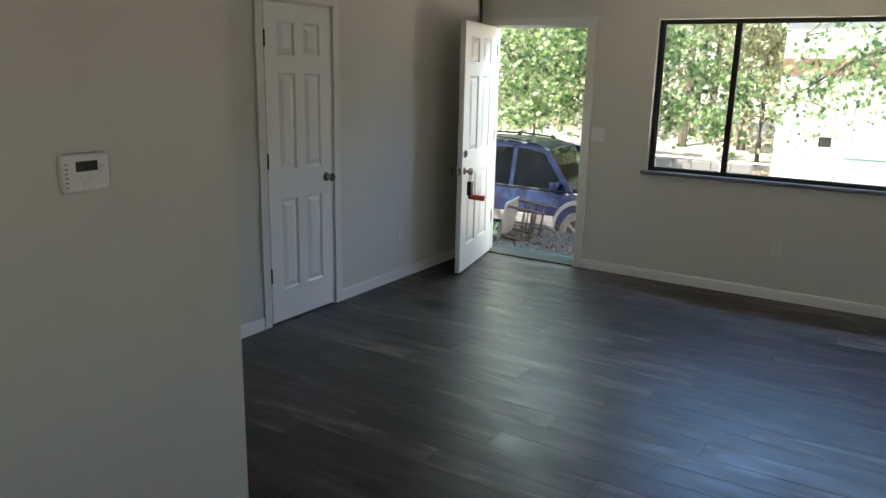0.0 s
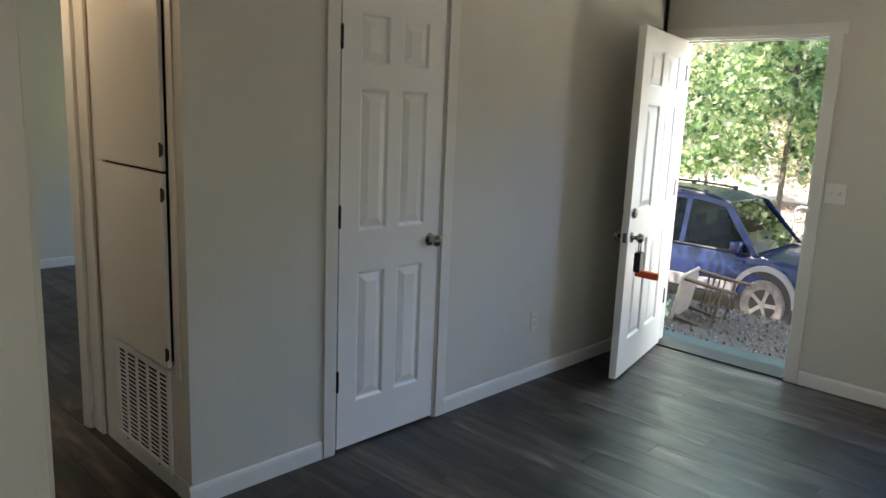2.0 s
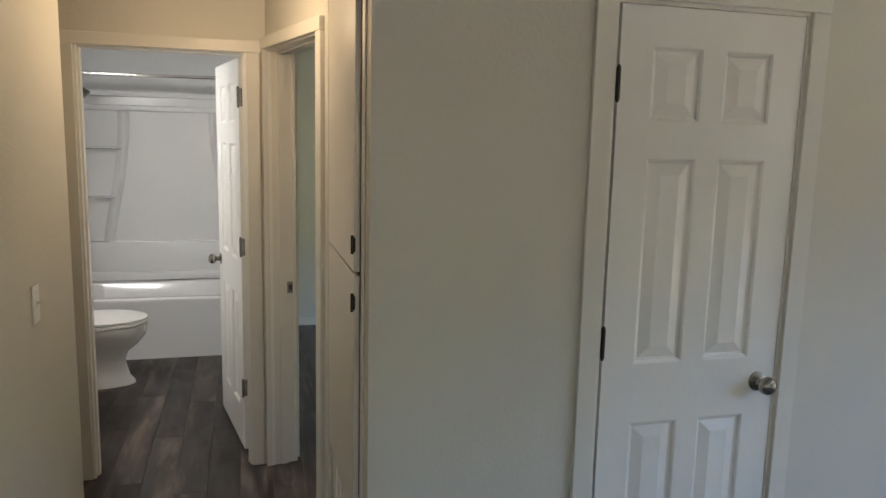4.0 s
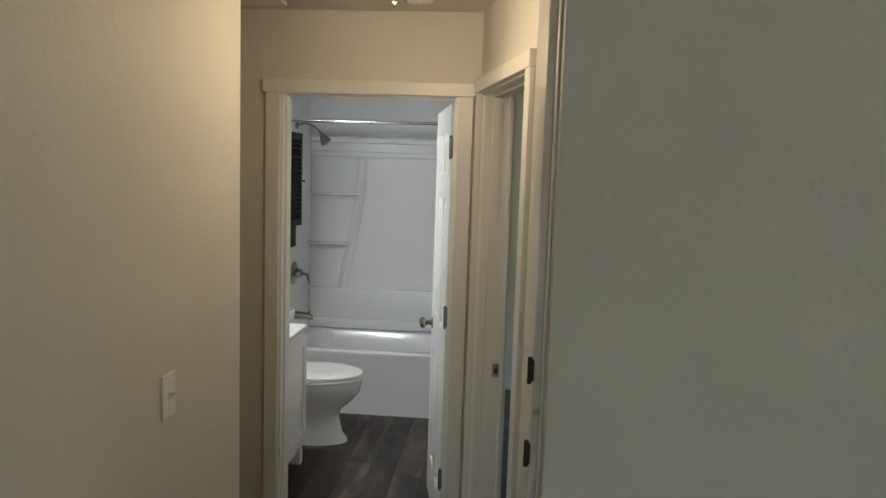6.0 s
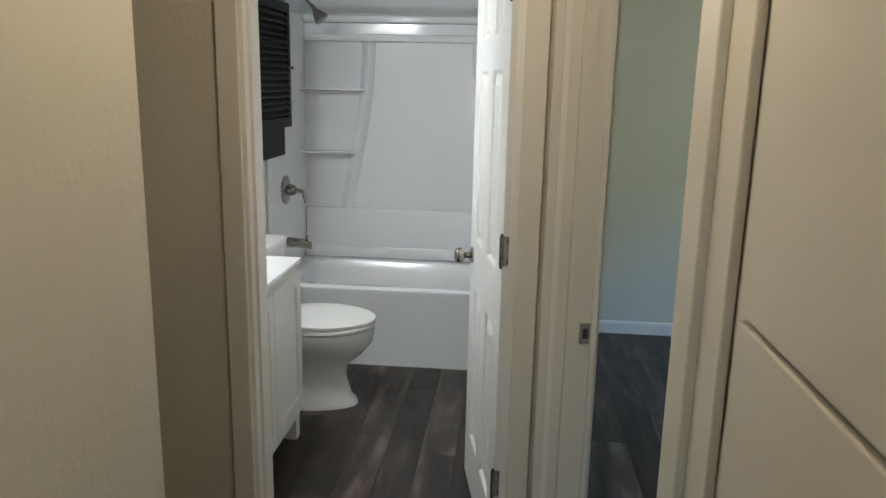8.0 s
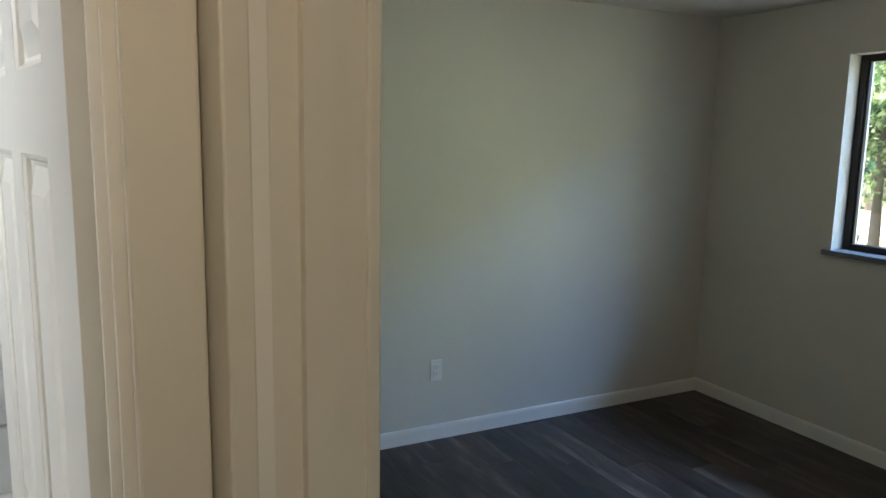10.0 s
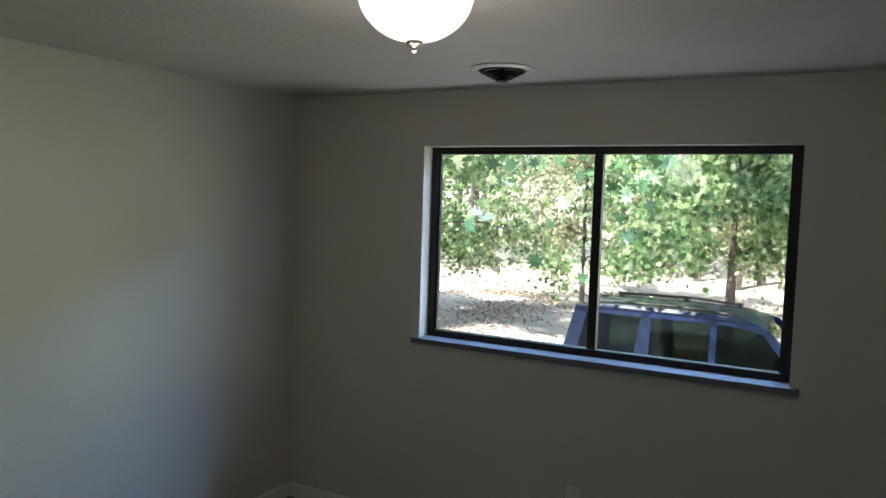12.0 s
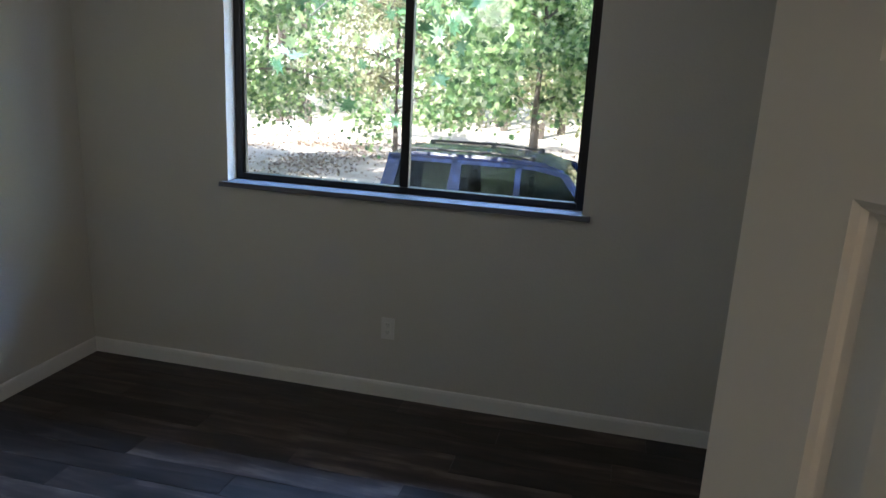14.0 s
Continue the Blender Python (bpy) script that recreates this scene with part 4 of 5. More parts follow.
# flank towards the toilet, with a frame like the doors
bm = bmesh.new()
for p, q, lo, hi in ((2.13, 2.19, 0.10, 0.80), (vy - 0.08, vy - 0.02, 0.10, 0.80), (2.19, vy - 0.08, 0.10, 0.17), (2.19, vy - 0.08, 0.73, 0.80)):
    box(bm, vx0 + 0.004, vx0 + 0.0125, p, q, lo, hi)
part("side_frame", bm, DOORP, vn)
bm = bmesh.new()
box(bm, vx0, vx1, 2.123, vy, 0.801, 0.826, 0.004)
box(bm, vx0, vx1, 2.123, 2.143, 0.826, 0.92, 0.004)
part("countertop", bm, CERAM, vn, "white cultured marble top")

# black louvered wall cupboard above the toilet
lc = thing("louvered_cabinet", "black louvered cabinet on the bathroom wall", "wall cabinet")
lx0, lx1, lz0, lz1 = -5.68, -5.16, 1.33, 1.95
bm = bmesh.new()
box(bm, lx0, lx1, 2.122, 2.265, lz0, lz1, 0.003)
part("cabinet_body", bm, DARKW, lc)
bm = bmesh.new()
for p, q, lo, hi in ((lx0, lx0 + 0.04, lz0, lz1), (lx1 - 0.04, lx1, lz0, lz1), (lx0 + 0.04, lx1 - 0.04, lz0, lz0 + 0.05), (lx0 + 0.04, lx1 - 0.04, lz1 - 0.05, lz1)):
    box(bm, p, q, 2.267, 2.29, lo, hi, 0.002)
part("door_frame", bm, DARKW, lc)
b = bmesh.new()
loft(b, [[(t, -0.010, 0.012), (t, 0.010, -0.010), (t, 0.013, -0.007), (t, -0.007, 0.015)] for t in (lx0 + 0.04, lx1 - 0.04)])
slat_me = mesh_of(b, "louver", DARKW)
for i in range(17):
    s = new("louver", slat_me)
    s.parent, s.location = lc, (0, 2.281, lz0 + 0.07 + i * 0.03)
bm = bmesh.new()
lathe(bm, [(0.0, 0.0), (0.008, 0.0), (0.006, 0.012), (0.012, 0.02), (0.0, 0.026)], Matrix.Translation((lx0 + 0.02, 2.29, 1.63)) @ Matrix.Rotation(radians(-90), 4, 'X'), n=14)
part("knob", bm, NICKEL, lc, smooth=True)
bm = bmesh.new()
box(bm, lx0, lx1, 2.122, 2.25, 1.18, 1.329, 0.003)
part("lower_board", bm, DARKW, lc)

bl = thing("bathroom_light", "lit white bathroom vanity light bar", "wall light")
bm = bmesh.new()
box(bm, -4.75, -4.15, 2.121, 2.15, 2.02, 2.14, 0.004)
part("back_plate", bm, NICKEL, bl)
for i in range(3):
    bm = bmesh.new()
    lathe(bm, [(0.0, 0.0), (0.04, 0.0), (0.055, -0.06), (0.06, -0.12), (0.0, -0.12)], Matrix.Translation((-4.68 + i * 0.23, 2.23, 2.16)), n=20)
    part("glass_shade", bm, FROST_C, bl, smooth=True)
area_lamp("bathroom_bulbs", (-4.45, 2.34, 2.10), (-5.2, 3.1, 0.6), 0.6, 0.12, 3.7, (0.93, 0.96, 1.0))


# ---------- outside ----------
def ground_z(x, y):
    t = min(max((y - 8.5) / 5.0, 0.0), 1.0)
    z = -0.14 - 1.51 * (t * t * (3 - 2 * t)) if y > 7.0 else -0.36
    if y > 30:
        z += (y - 30) * 0.05
    return z + (0.05 * noise.noise((x * 0.35, y * 0.35, 0)) if y > 8.2 else 0)


xs = [-300, -150, -80, -50] + [-40 + i * 1.0 for i in range(61)] + [30, 50, 90, 160, 300]
ys = [-300, -120, -40, -10, 5.0, 7.05] + [7.3 + i * 0.4 for i in range(40)] + [24 + i * 1.5 for i in range(20)] + [60, 80, 110, 160, 300]
verts = [(x, y, ground_z(x, y)) for y in ys for x in xs]
nx = len(xs)
faces = [(j * nx + i, j * nx + i + 1, (j + 1) * nx + i + 1, (j + 1) * nx + i) for j in range(len(ys) - 1) for i in range(nx - 1)]
me = bpy.data.meshes.new("ground")
me.from_pydata(verts, [], faces)
me.materials.append(GROUND)
for p in me.polygons:
    p.use_smooth = True
tagged(new("ground", me), "sunlit dry earth with leaf litter", "ground", kind="structure")

bm = bmesh.new()
box(bm, -2.6, -0.3, OUT + 0.001, 7.66, -0.40, -0.05, 0.01)
structure("porch_step", bm, STOOP, "green-grey painted concrete door step", "step")
bm = bmesh.new()
box(bm, -1.890, -1.0, FRONT - 0.01, OUT + 0.03, -0.004, 0.012, 0.003)
structure("threshold", bm, BRONZE, "dark metal door threshold", "threshold")


def leaves(name, pts, size, material, parent, rnd, lobed=True, flat=0.35):
    """Many separate leaves, one island each, scattered on the given points."""
    vs, fs = [], []
    if lobed:
        shape = [(0, -0.5), (0.08, -0.24), (0.42, -0.34), (0.24, -0.06), (0.56, 0.14), (0.22, 0.12), (0.26, 0.44), (0.07, 0.22), (0, 0.60), (-0.07, 0.22), (-0.26, 0.44), (-0.22, 0.12), (-0.56, 0.14), (-0.24, -0.06), (-0.42, -0.34), (-0.08, -0.24)]
    else:
        shape = [(0, -0.5), (0.3, -0.1), (0.22, 0.25), (0, 0.55), (-0.22, 0.25), (-0.3, -0.1)]
    for p in pts:
        s = size * rnd.uniform(0.6, 1.25)
        e = Euler((rnd.gauss(0, flat * 2.2) + 0.9, rnd.gauss(0, flat * 1.6), rnd.uniform(0, 6.28))).to_matrix()
        k = len(vs)
        for a, b in shape:
            vs.append(Vector(p) + e @ Vector((a * s, b * s, abs(a) * 0.25 * s)))
        fs.append(tuple(range(k, k + len(shape))))
    me = bpy.data.meshes.new(name)
    me.from_pydata([tuple(v) for v in vs], [], fs)
    me.materials.append(material)
    ob = new(name, me)
    ob.parent = parent
    return ob


def limb(bm, pts, r0, r1, n=9):
    rings = []
    for i, p in enumerate(pts):
        p = Vector(p)
        d = (Vector(pts[min(i + 1, len(pts) - 1)]) - Vector(pts[max(i - 1, 0)])).normalized()
        q = d.to_track_quat('Z', 'Y').to_matrix()
        r = r0 + (r1 - r0) * i / (len(pts) - 1)
        rings.append([tuple(p + q @ Vector((r * math.cos(2 * math.pi * k / n), r * math.sin(2 * math.pi * k / n), 0))) for k in range(n)])
    loft(bm, rings)


def tree(name, label, x, y, height, r, spread, low, count, size, material, seed, lean=(0, 0), droop=0.35, lobed=True, clear=None):
    """Tapered trunk, crooked limbs, and a crown of leaf sprays along the limbs and twigs."""
    rnd = random.Random(seed)
    z0 = ground_z(x, y) - 0.1
    root = thing(name, label, "tree", "trees round the drive", m=pose(x, y, z0))
    bm = bmesh.new()
    trunk = [(lean[0] * t * t + rnd.uniform(-0.05, 0.05) * t, lean[1] * t * t + rnd.uniform(-0.05, 0.05) * t, height * 0.8 * t) for t in [i / 8 for i in range(9)]]
    limb(bm, trunk, r, r * 0.35, 12)
    part("trunk", bm, BARK, root, smooth=True)
    bm = bmesh.new()
    tips = []
    for i in range(16):
        t = rnd.uniform(low, 0.98)
        b = Vector(trunk[min(8, int(t * 8))])
        a = i * 2.4 + rnd.uniform(-0.4, 0.4)
        ln = spread * rnd.uniform(0.65, 1.1) * (1.15 - 0.5 * t)
        d = Vector((math.cos(a), math.sin(a), 0))
        pts = [b + d * ln * u + Vector((rnd.uniform(-0.12, 0.12), rnd.uniform(-0.12, 0.12), ln * (0.55 * u - droop * 1.6 * u * u))) for u in (0, 0.25, 0.5, 0.75, 1.0)]
        limb(bm, pts, r * 0.30, r * 0.05, 6)
        for u in range(1, 5):
            for k in range(4):
                q = pts[u] + Vector((rnd.gauss(0, 0.35), rnd.gauss(0, 0.35), rnd.uniform(-0.7, 0.35))) * spread * 0.22
                limb(bm, [pts[u], (pts[u] + q) / 2 + Vector((0, 0, 0.06)), q], r * 0.06, r * 0.02, 4)
                tips.append((pts[u], q))
    part("branch_work", bm, BARK, root, smooth=True)
    pts = []
    for _ in range(count):
        a, b = rnd.choice(tips)
        u = rnd.uniform(0.2, 1.15)
        s = spread * 0.055
        q = a.lerp(b, u) + Vector((rnd.gauss(0, s), rnd.gauss(0, s), rnd.gauss(-s * 0.4, s)))
        if clear is None or not (y + q.y < clear[0] and z0 + q.z < clear[1]):
            pts.append(q)
    leaves("crown", pts, size, material, root, rnd, lobed)
    return root


MAPLE = "leafy green maple with low hanging branches"
tree("maple_tree", MAPLE, -9.05, 11.2, 9.0, 0.17, 5.4, 0.50, 11000, 0.15, LEAF, 11, lean=(0.3, 1.2), droop=0.33)
tree("maple_tree", MAPLE, -5.6, 19.5, 8.6, 0.075, 3.8, 0.44, 15000, 0.16, LEAF, 12, lean=(0.3, -0.6), droop=0.36)
tree("maple_tree", MAPLE, -13.9, 20.5, 8.6, 0.14, 4.4, 0.40, 15000, 0.16, LEAF, 13, droop=0.42)
tree("maple_tree", MAPLE, -15.5, 22.0, 8.6, 0.24, 4.6, 0.40, 11000, 0.14, LEAF, 14, droop=0.40)
# trunk kept out of view; crown added to dapple the car with shade
tree("maple_tree", MAPLE, -3.55, 9.8, 8.6, 0.15, 4.0, 0.50, 7200, 0.15, LEAF, 19, lean=(-1.6, 0.5), droop=0.34, clear=(8.7, 3.6))
tree("oak_tree", "sparse oak with thin hanging twigs before a white house", 2.7, 12.6, 7.0, 0.16, 3.7, 0.36, 7500, 0.09, LEAF, 15, lean=(-1.3, -0.2), droop=0.46)
tree("yellowing_tree", "yellow-green tree beyond the drive", -6.4, 27.0, 8.5, 0.10, 4.2, 0.32, 8000, 0.17, LEAFY, 16, lobed=False)
tree("yellowing_tree", "yellow-green tree beyond the drive", -3.4, 31.0, 9.0, 0.10, 3.6, 0.34, 7000, 0.17, LEAFY, 17, lobed=False)
tree("yellowing_tree", "yellow-green tree beyond the drive", -11.5, 28.5, 8.0, 0.10, 4.0, 0.32, 6500, 0.18, LEAFY, 18, lobed=False)


def far_woods():
    rnd = random.Random(5)
    root = new("far_woods")
    tagged(root, "dense mixed woodland beyond the drive", "woods", kind="stuff")
    pts, ptsy = [], []
    for _ in range(60000):
        x = rnd.uniform(-60, 30)
        y = rnd.uniform(34, 44) + 2.5 * noise.noise((x * 0.2, 3, 0))
        top = 9 + 4 * noise.noise((x * 0.15, 0, 1)) + 2 * noise.noise((x * 0.6, 0, 2))
        z = ground_z(x, y) + top * rnd.random() ** 0.8
        (pts if noise.noise((x * 0.18, z * 0.2, 7)) > -0.12 else ptsy).append((x, y, z))
    leaves("green_foliage", pts, 0.33, LEAF, root, rnd, False)
    leaves("dry_foliage", ptsy, 0.33, LEAFY, root, rnd, False)
    bm = bmesh.new()
    for _ in range(60):
        x, y = rnd.uniform(-60, 30), rnd.uniform(34, 42)
        z = ground_z(x, y) - 0.2
        limb(bm, [(x, y, z), (x + rnd.uniform(-0.3, 0.3), y, z + 4), (x + rnd.uniform(-0.6, 0.6), y, z + 9)], 0.2, 0.07, 6)
    part("far_trunks", bm, BARK, root)


far_woods()


def litter():
    rnd = random.Random(8)
    root = new("leaf_litter")
    tagged(root, "scattered dry brown fallen leaves", "leaf litter", kind="stuff")
    pts = []
    while len(pts) < 15000:
        x, y = rnd.uniform(-24, 8), 15.0 + 17 * rnd.random() ** 0.6
        if rnd.random() < 0.06 + 0.94 * max(0.0, noise.noise((x * 0.35, y * 0.5, 4)) + 0.12):
            pts.append((x, y, ground_z(x, y) + 0.02))
    leaves("fallen_leaves", pts, 0.10, LEAFD, root, rnd, True, 0.12)


litter()


# ---------- parked car ----------
def make_car(m):
    car = thing("suv", "dark blue sport utility vehicle with grey lower cladding", "car", m=m)

    def ring(x, z0, z1, w0, w1, crown=0.0):
        """Cross-section at x: from z0 to z1, half widths below and above, slightly crowned."""
        r = 0.07
        return [(x, -w0, z0), (x, -w0 - 0.015, (z0 + z1) / 2), (x, -w1, z1 - r), (x, -w1 + r * 0.7, z1), (x, 0, z1 + crown), (x, w1 - r * 0.7, z1), (x, w1, z1 - r), (x, w0 + 0.015, (z0 + z1) / 2), (x, w0, z0)]
    bm = bmesh.new()
    loft(bm, [ring(-2.32, 0.55, 0.92, 0.78, 0.76), ring(-2.26, 0.45, 1.02, 0.84, 0.82), ring(-1.9, 0.42, 1.06, 0.87, 0.86), ring(-0.6, 0.40, 1.05, 0.885, 0.875), ring(0.55, 0.40, 1.04, 0.885, 0.875), ring(1.0, 0.42, 1.03, 0.885, 0.87, 0.03), ring(1.6, 0.45, 0.99, 0.87, 0.85, 0.05), ring(2.1, 0.48, 0.93, 0.83, 0.80, 0.04), ring(2.28, 0.52, 0.84, 0.76, 0.72, 0.02)])
    part("body", bm, CARBLUE, car, smooth=True)
    bm = bmesh.new()
    loft(bm, [ring(-2.12, 1.69, 1.74, 0.64, 0.60), ring(-1.7, 1.72, 1.79, 0.655, 0.60, 0.03), ring(-0.5, 1.73, 1.80, 0.655, 0.60, 0.03), ring(0.25, 1.70, 1.77, 0.65, 0.59, 0.03), ring(0.58, 1.63, 1.68, 0.64, 0.58, 0.02)])
    part("roof", bm, CARBLUE, car, smooth=True)
    for s in (-1, 1):
        for name, x in (("front_seat", 0.02), ("rear_seat", -0.95)):
            bm = bmesh.new()
            box(bm, x - 0.10, x + 0.06, s * 0.38 - 0.23, s * 0.38 + 0.23, 0.8, 1.28, 0.05)
            box(bm, x - 0.08, x + 0.02, s * 0.38 - 0.12, s * 0.38 + 0.12, 1.30, 1.46, 0.03)
            part(name, bm, CARGREY, car, smooth=True)
    bm = bmesh.new()
    loft(bm, [[(-2.14, -0.72, 1.06), (-2.14, 0.72, 1.06), (-2.06, 0.58, 1.69), (-2.06, -0.58, 1.69)], [(-2.12, -0.72, 1.06), (-2.12, 0.72, 1.06), (-2.04, 0.58, 1.69), (-2.04, -0.58, 1.69)]])
    part("rear_window", bm, CARWIND, car, "tinted rear glass")

    def side_x(z):
        u = (z - 1.04) / 0.68
        return 0.842 - 0.195 * u
    for s in (-1, 1):
        for name, quad in (("rear_quarter_window", [(-2.06, 1.05), (-1.12, 1.05), (-1.06, 1.72), (-1.92, 1.70)]), ("rear_door_window", [(-0.95, 1.04), (-0.10, 1.04), (-0.12, 1.725), (-0.95, 1.725)]), ("front_door_window", [(-0.02, 1.04), (1.14, 1.03), (0.54, 1.66), (-0.04, 1.72)])):
            bm = bmesh.new()
            o = [(x, s * (side_x(z) + 0.002), z) for x, z in quad]
            i = [(x, s * (side_x(z) - 0.004), z) for x, z in quad]
            loft(bm, [i, o])
            part(name, bm, CARWIND, car, "tinted side glass")
        for name, quad in (("a_pillar", [(1.13, 1.03), (1.25, 1.03), (0.66, 1.66), (0.52, 1.66)]), ("b_pillar", [(-0.105, 1.03), (-0.015, 1.03), (-0.035, 1.74), (-0.125, 1.74)]),
                           ("c_pillar", [(-1.17, 1.03), (-0.93, 1.03), (-0.95, 1.74), (-1.09, 1.74)]), ("d_pillar", [(-2.26, 1.03), (-2.04, 1.03), (-1.90, 1.74), (-2.10, 1.74)]),
                           ("roof_side", [(-2.10, 1.68), (0.10, 1.685), (0.56, 1.62), (0.66, 1.66), (0.10, 1.765), (-2.10, 1.76)])):
            bm = bmesh.new()
            loft(bm, [[(x, s * (side_x(z) + e), z) for x, z in quad] for e in (-0.035, 0.008, 0.014)])
            part(name, bm, CARBLUE, car)
        bm = bmesh.new()
        limb(bm, [(-2.05, s * 0.850, 1.045), (0, s * 0.866, 1.04), (1.1, s * 0.862, 1.03)], 0.012, 0.012, 6)
        part("belt_trim", bm, BLACKP, car)
        bm = bmesh.new()
        box(bm, -0.93, 0.98, *sorted((s * 0.880, s * 0.905)), 0.42, 0.60, 0.01)
        part("door_cladding", bm, CARGREY, car)
        bm = bmesh.new()
        box(bm, 0.84, 1.02, *sorted((s * 0.84, s * 1.02)), 1.05, 1.20, 0.03)
        part("wing_mirror", bm, CARBLUE, car, smooth=True)
        bm = bmesh.new()
        limb(bm, [(-1.8, s * 0.52, 1.825), (-0.6, s * 0.53, 1.84), (0.15, s * 0.52, 1.80)], 0.018, 0.018, 8)
        for x in (-1.75, -0.7, 0.1):
            box(bm, x - 0.04, x + 0.04, s * 0.52 - 0.02, s * 0.52 + 0.02, 1.74, 1.83, 0.005)
        part("roof_rail", bm, BLACKP, car, "dark roof rail", smooth=True)
        bm = bmesh.new()
        box(bm, -2.335, -2.18, *sorted((s * 0.70, s * 0.855)), 0.86, 1.18, 0.012)
        part("tail_lamp", bm, REDL, car, "red tail lamp")
        bm = bmesh.new()
        box(bm, 2.05, 2.27, *sorted((s * 0.55, s * 0.80)), 0.74, 0.90, 0.02)
        part("head_lamp", bm, GLASS, car, "clear head lamp")
        for x in (1.42, -1.42):
            bm = bmesh.new()
            pts = []
            for k in range(17):
                a = math.pi * k / 16
                pts.append((x + 0.46 * math.cos(a), s * 0.885, 0.38 + 0.46 * math.sin(a)))
            loft(bm, [[(px, s * 0.86, pz), (px, s * 0.925, pz), (x + (px - x) * 1.16, s * 0.915, 0.38 + (pz - 0.38) * 1.16), (x + (px - x) * 1.16, s * 0.86, 0.38 + (pz - 0.38) * 1.16)] for px, _, pz in pts])
            part("arch_flare", bm, CARGREY, car, "grey wheel arch flare")
            bm = bmesh.new()
            cyl(bm, (x, s * 0.70, 0.38), (x, s * 0.887, 0.38), 0.455, n=28)
            part("wheel_well", bm, BLACKP, car)
            wheel = new("wheel")
            wheel.parent, wheel.location = car, (x, s * 0.80, 0.365)
            bm = bmesh.new()
            rot = Matrix.Rotation(radians(90), 4, 'X')
            lathe(bm, [(0.22, -0.11), (0.33, -0.115), (0.36, -0.08), (0.365, 0.0), (0.36, 0.08), (0.33, 0.115), (0.22, 0.11)], rot, n=36)
            part("tyre", bm, TYRE, wheel, smooth=True)
            bm = bmesh.new()
            o = -1 if s > 0 else 1
            lathe(bm, [(0.0, 0.104 * o), (0.035, 0.104 * o), (0.05, 0.085 * o), (0.06, 0.03 * o), (0.19, 0.03 * o), (0.212, 0.085 * o), (0.222, 0.106 * o), (0.236, 0.104 * o), (0.24, 0.0)], rot, n=36)
            part("rim", bm, RIM, wheel, "dusty alloy rim", smooth=True)
            for k in range(5):
                bm = bmesh.new()
                a = 2 * math.pi * k / 5
                u, v = Vector((math.cos(a), 0, math.sin(a))), Vector((-math.sin(a), 0, math.cos(a)))
                loft(bm, [[tuple(u * r + v * (e * h) + Vector((0, -o * dy, 0))) for e, dy in ((-1, 0.05), (1, 0.05), (0.8, d2), (-0.8, d2))] for r, h, d2 in ((0.04, 0.034, 0.100), (0.13, 0.030, 0.092), (0.222, 0.040, 0.098))])
                part("spoke", bm, RIM, wheel)
    bm = bmesh.new()
    loft(bm, [[(1.20, -0.76, 1.05), (1.20, 0.76, 1.05), (0.58, 0.60, 1.67), (0.58, -0.60, 1.67)], [(1.205, -0.76, 1.053), (1.205, 0.76, 1.053), (0.585, 0.60, 1.674), (0.585, -0.60, 1.674)]])
    part("windscreen", bm, CARSCREEN, car, "sloping windscreen")
    bm = bmesh.new()
    for s in (-1, 1):
        limb(bm, [(1.24, s * 0.55, 1.055), (1.14, s * 0.05, 1.12)], 0.009, 0.006, 6)
    part("wipers", bm, BLACKP, car)
    # dashboard added to colour in the windscreen's pale sky reflection
    bm = bmesh.new()
    box(bm, 0.66, 1.12, -0.74, 0.74, 0.96, 1.045, 0.03)
    part("dashboard", bm, CARGREY, car, "grey dashboard added to imitate sky reflected in the windscreen", smooth=True)
    bm = bmesh.new()
    cyl(bm, (0.72, 0.37, 1.06), (0.66, 0.37, 1.10), 0.18, n=20)
    bmesh.ops.delete(bm, geom=[f for f in bm.faces if len(f.verts) > 4], context='FACES_ONLY')
    part("steering_wheel", bm, BLACKP, car)
    bm = bmesh.new()
    box(bm, 2.18, 2.36, -0.80, 0.80, 0.42, 0.66, 0.04)
    part("front_bumper", bm, CARGREY, car, smooth=True)
    bm = bmesh.new()
    box(bm, -2.44, -2.24, -0.82, 0.82, 0.44, 0.68, 0.04)
    part("rear_bumper", bm, CARGREY, car, smooth=True)
    bm = bmesh.new()
    for z in (0.72, 0.78, 0.84):
        box(bm, 2.24, 2.30, -0.45, 0.45, z - 0.015, z + 0.015, 0.004)
    part("front_grille", bm, BLACKP, car)
    return car


make_car(pose(-5.03, 14.9, -1.66) @ Matrix.Diagonal((0.97, 1.12, 1.12, 1)))


# ---------- overturned chair by the step ----------
def chair(m):
    c = thing("wooden_chair", "overturned brown wooden chair with a pale seat", "chair", m=m)
    bm = bmesh.new()
    box(bm, -0.21, 0.21, -0.20, 0.20, 0.43, 0.46, 0.012)
    part("seat", bm, CHAIRS, c, "pale worn seat board")
    for x, y in ((-0.18, -0.17), (0.18, -0.17), (-0.18, 0.17), (0.18, 0.17)):
        bm = bmesh.new()
        limb(bm, [(x * 1.12, y * 1.12, 0.0), (x * 1.04, y * 1.04, 0.2), (x, y, 0.43)], 0.013, 0.019, 10)
        part("leg", bm, CHAIRW, c, smooth=True)
    for x in (-0.19, 0.19):
        bm = bmesh.new()
        limb(bm, [(x, -0.18, 0.12), (x, 0.18, 0.12)], 0.011, 0.011, 8)
        part("stretcher", bm, CHAIRW, c)
    for i in range(4):
        bm = bmesh.new()
        limb(bm, [(-0.19, -0.17, 0.20 + i * 0.045), (-0.19, 0.17, 0.20 + i * 0.045)], 0.008, 0.008, 6)
        part("spindle", bm, CHAIRW, c)


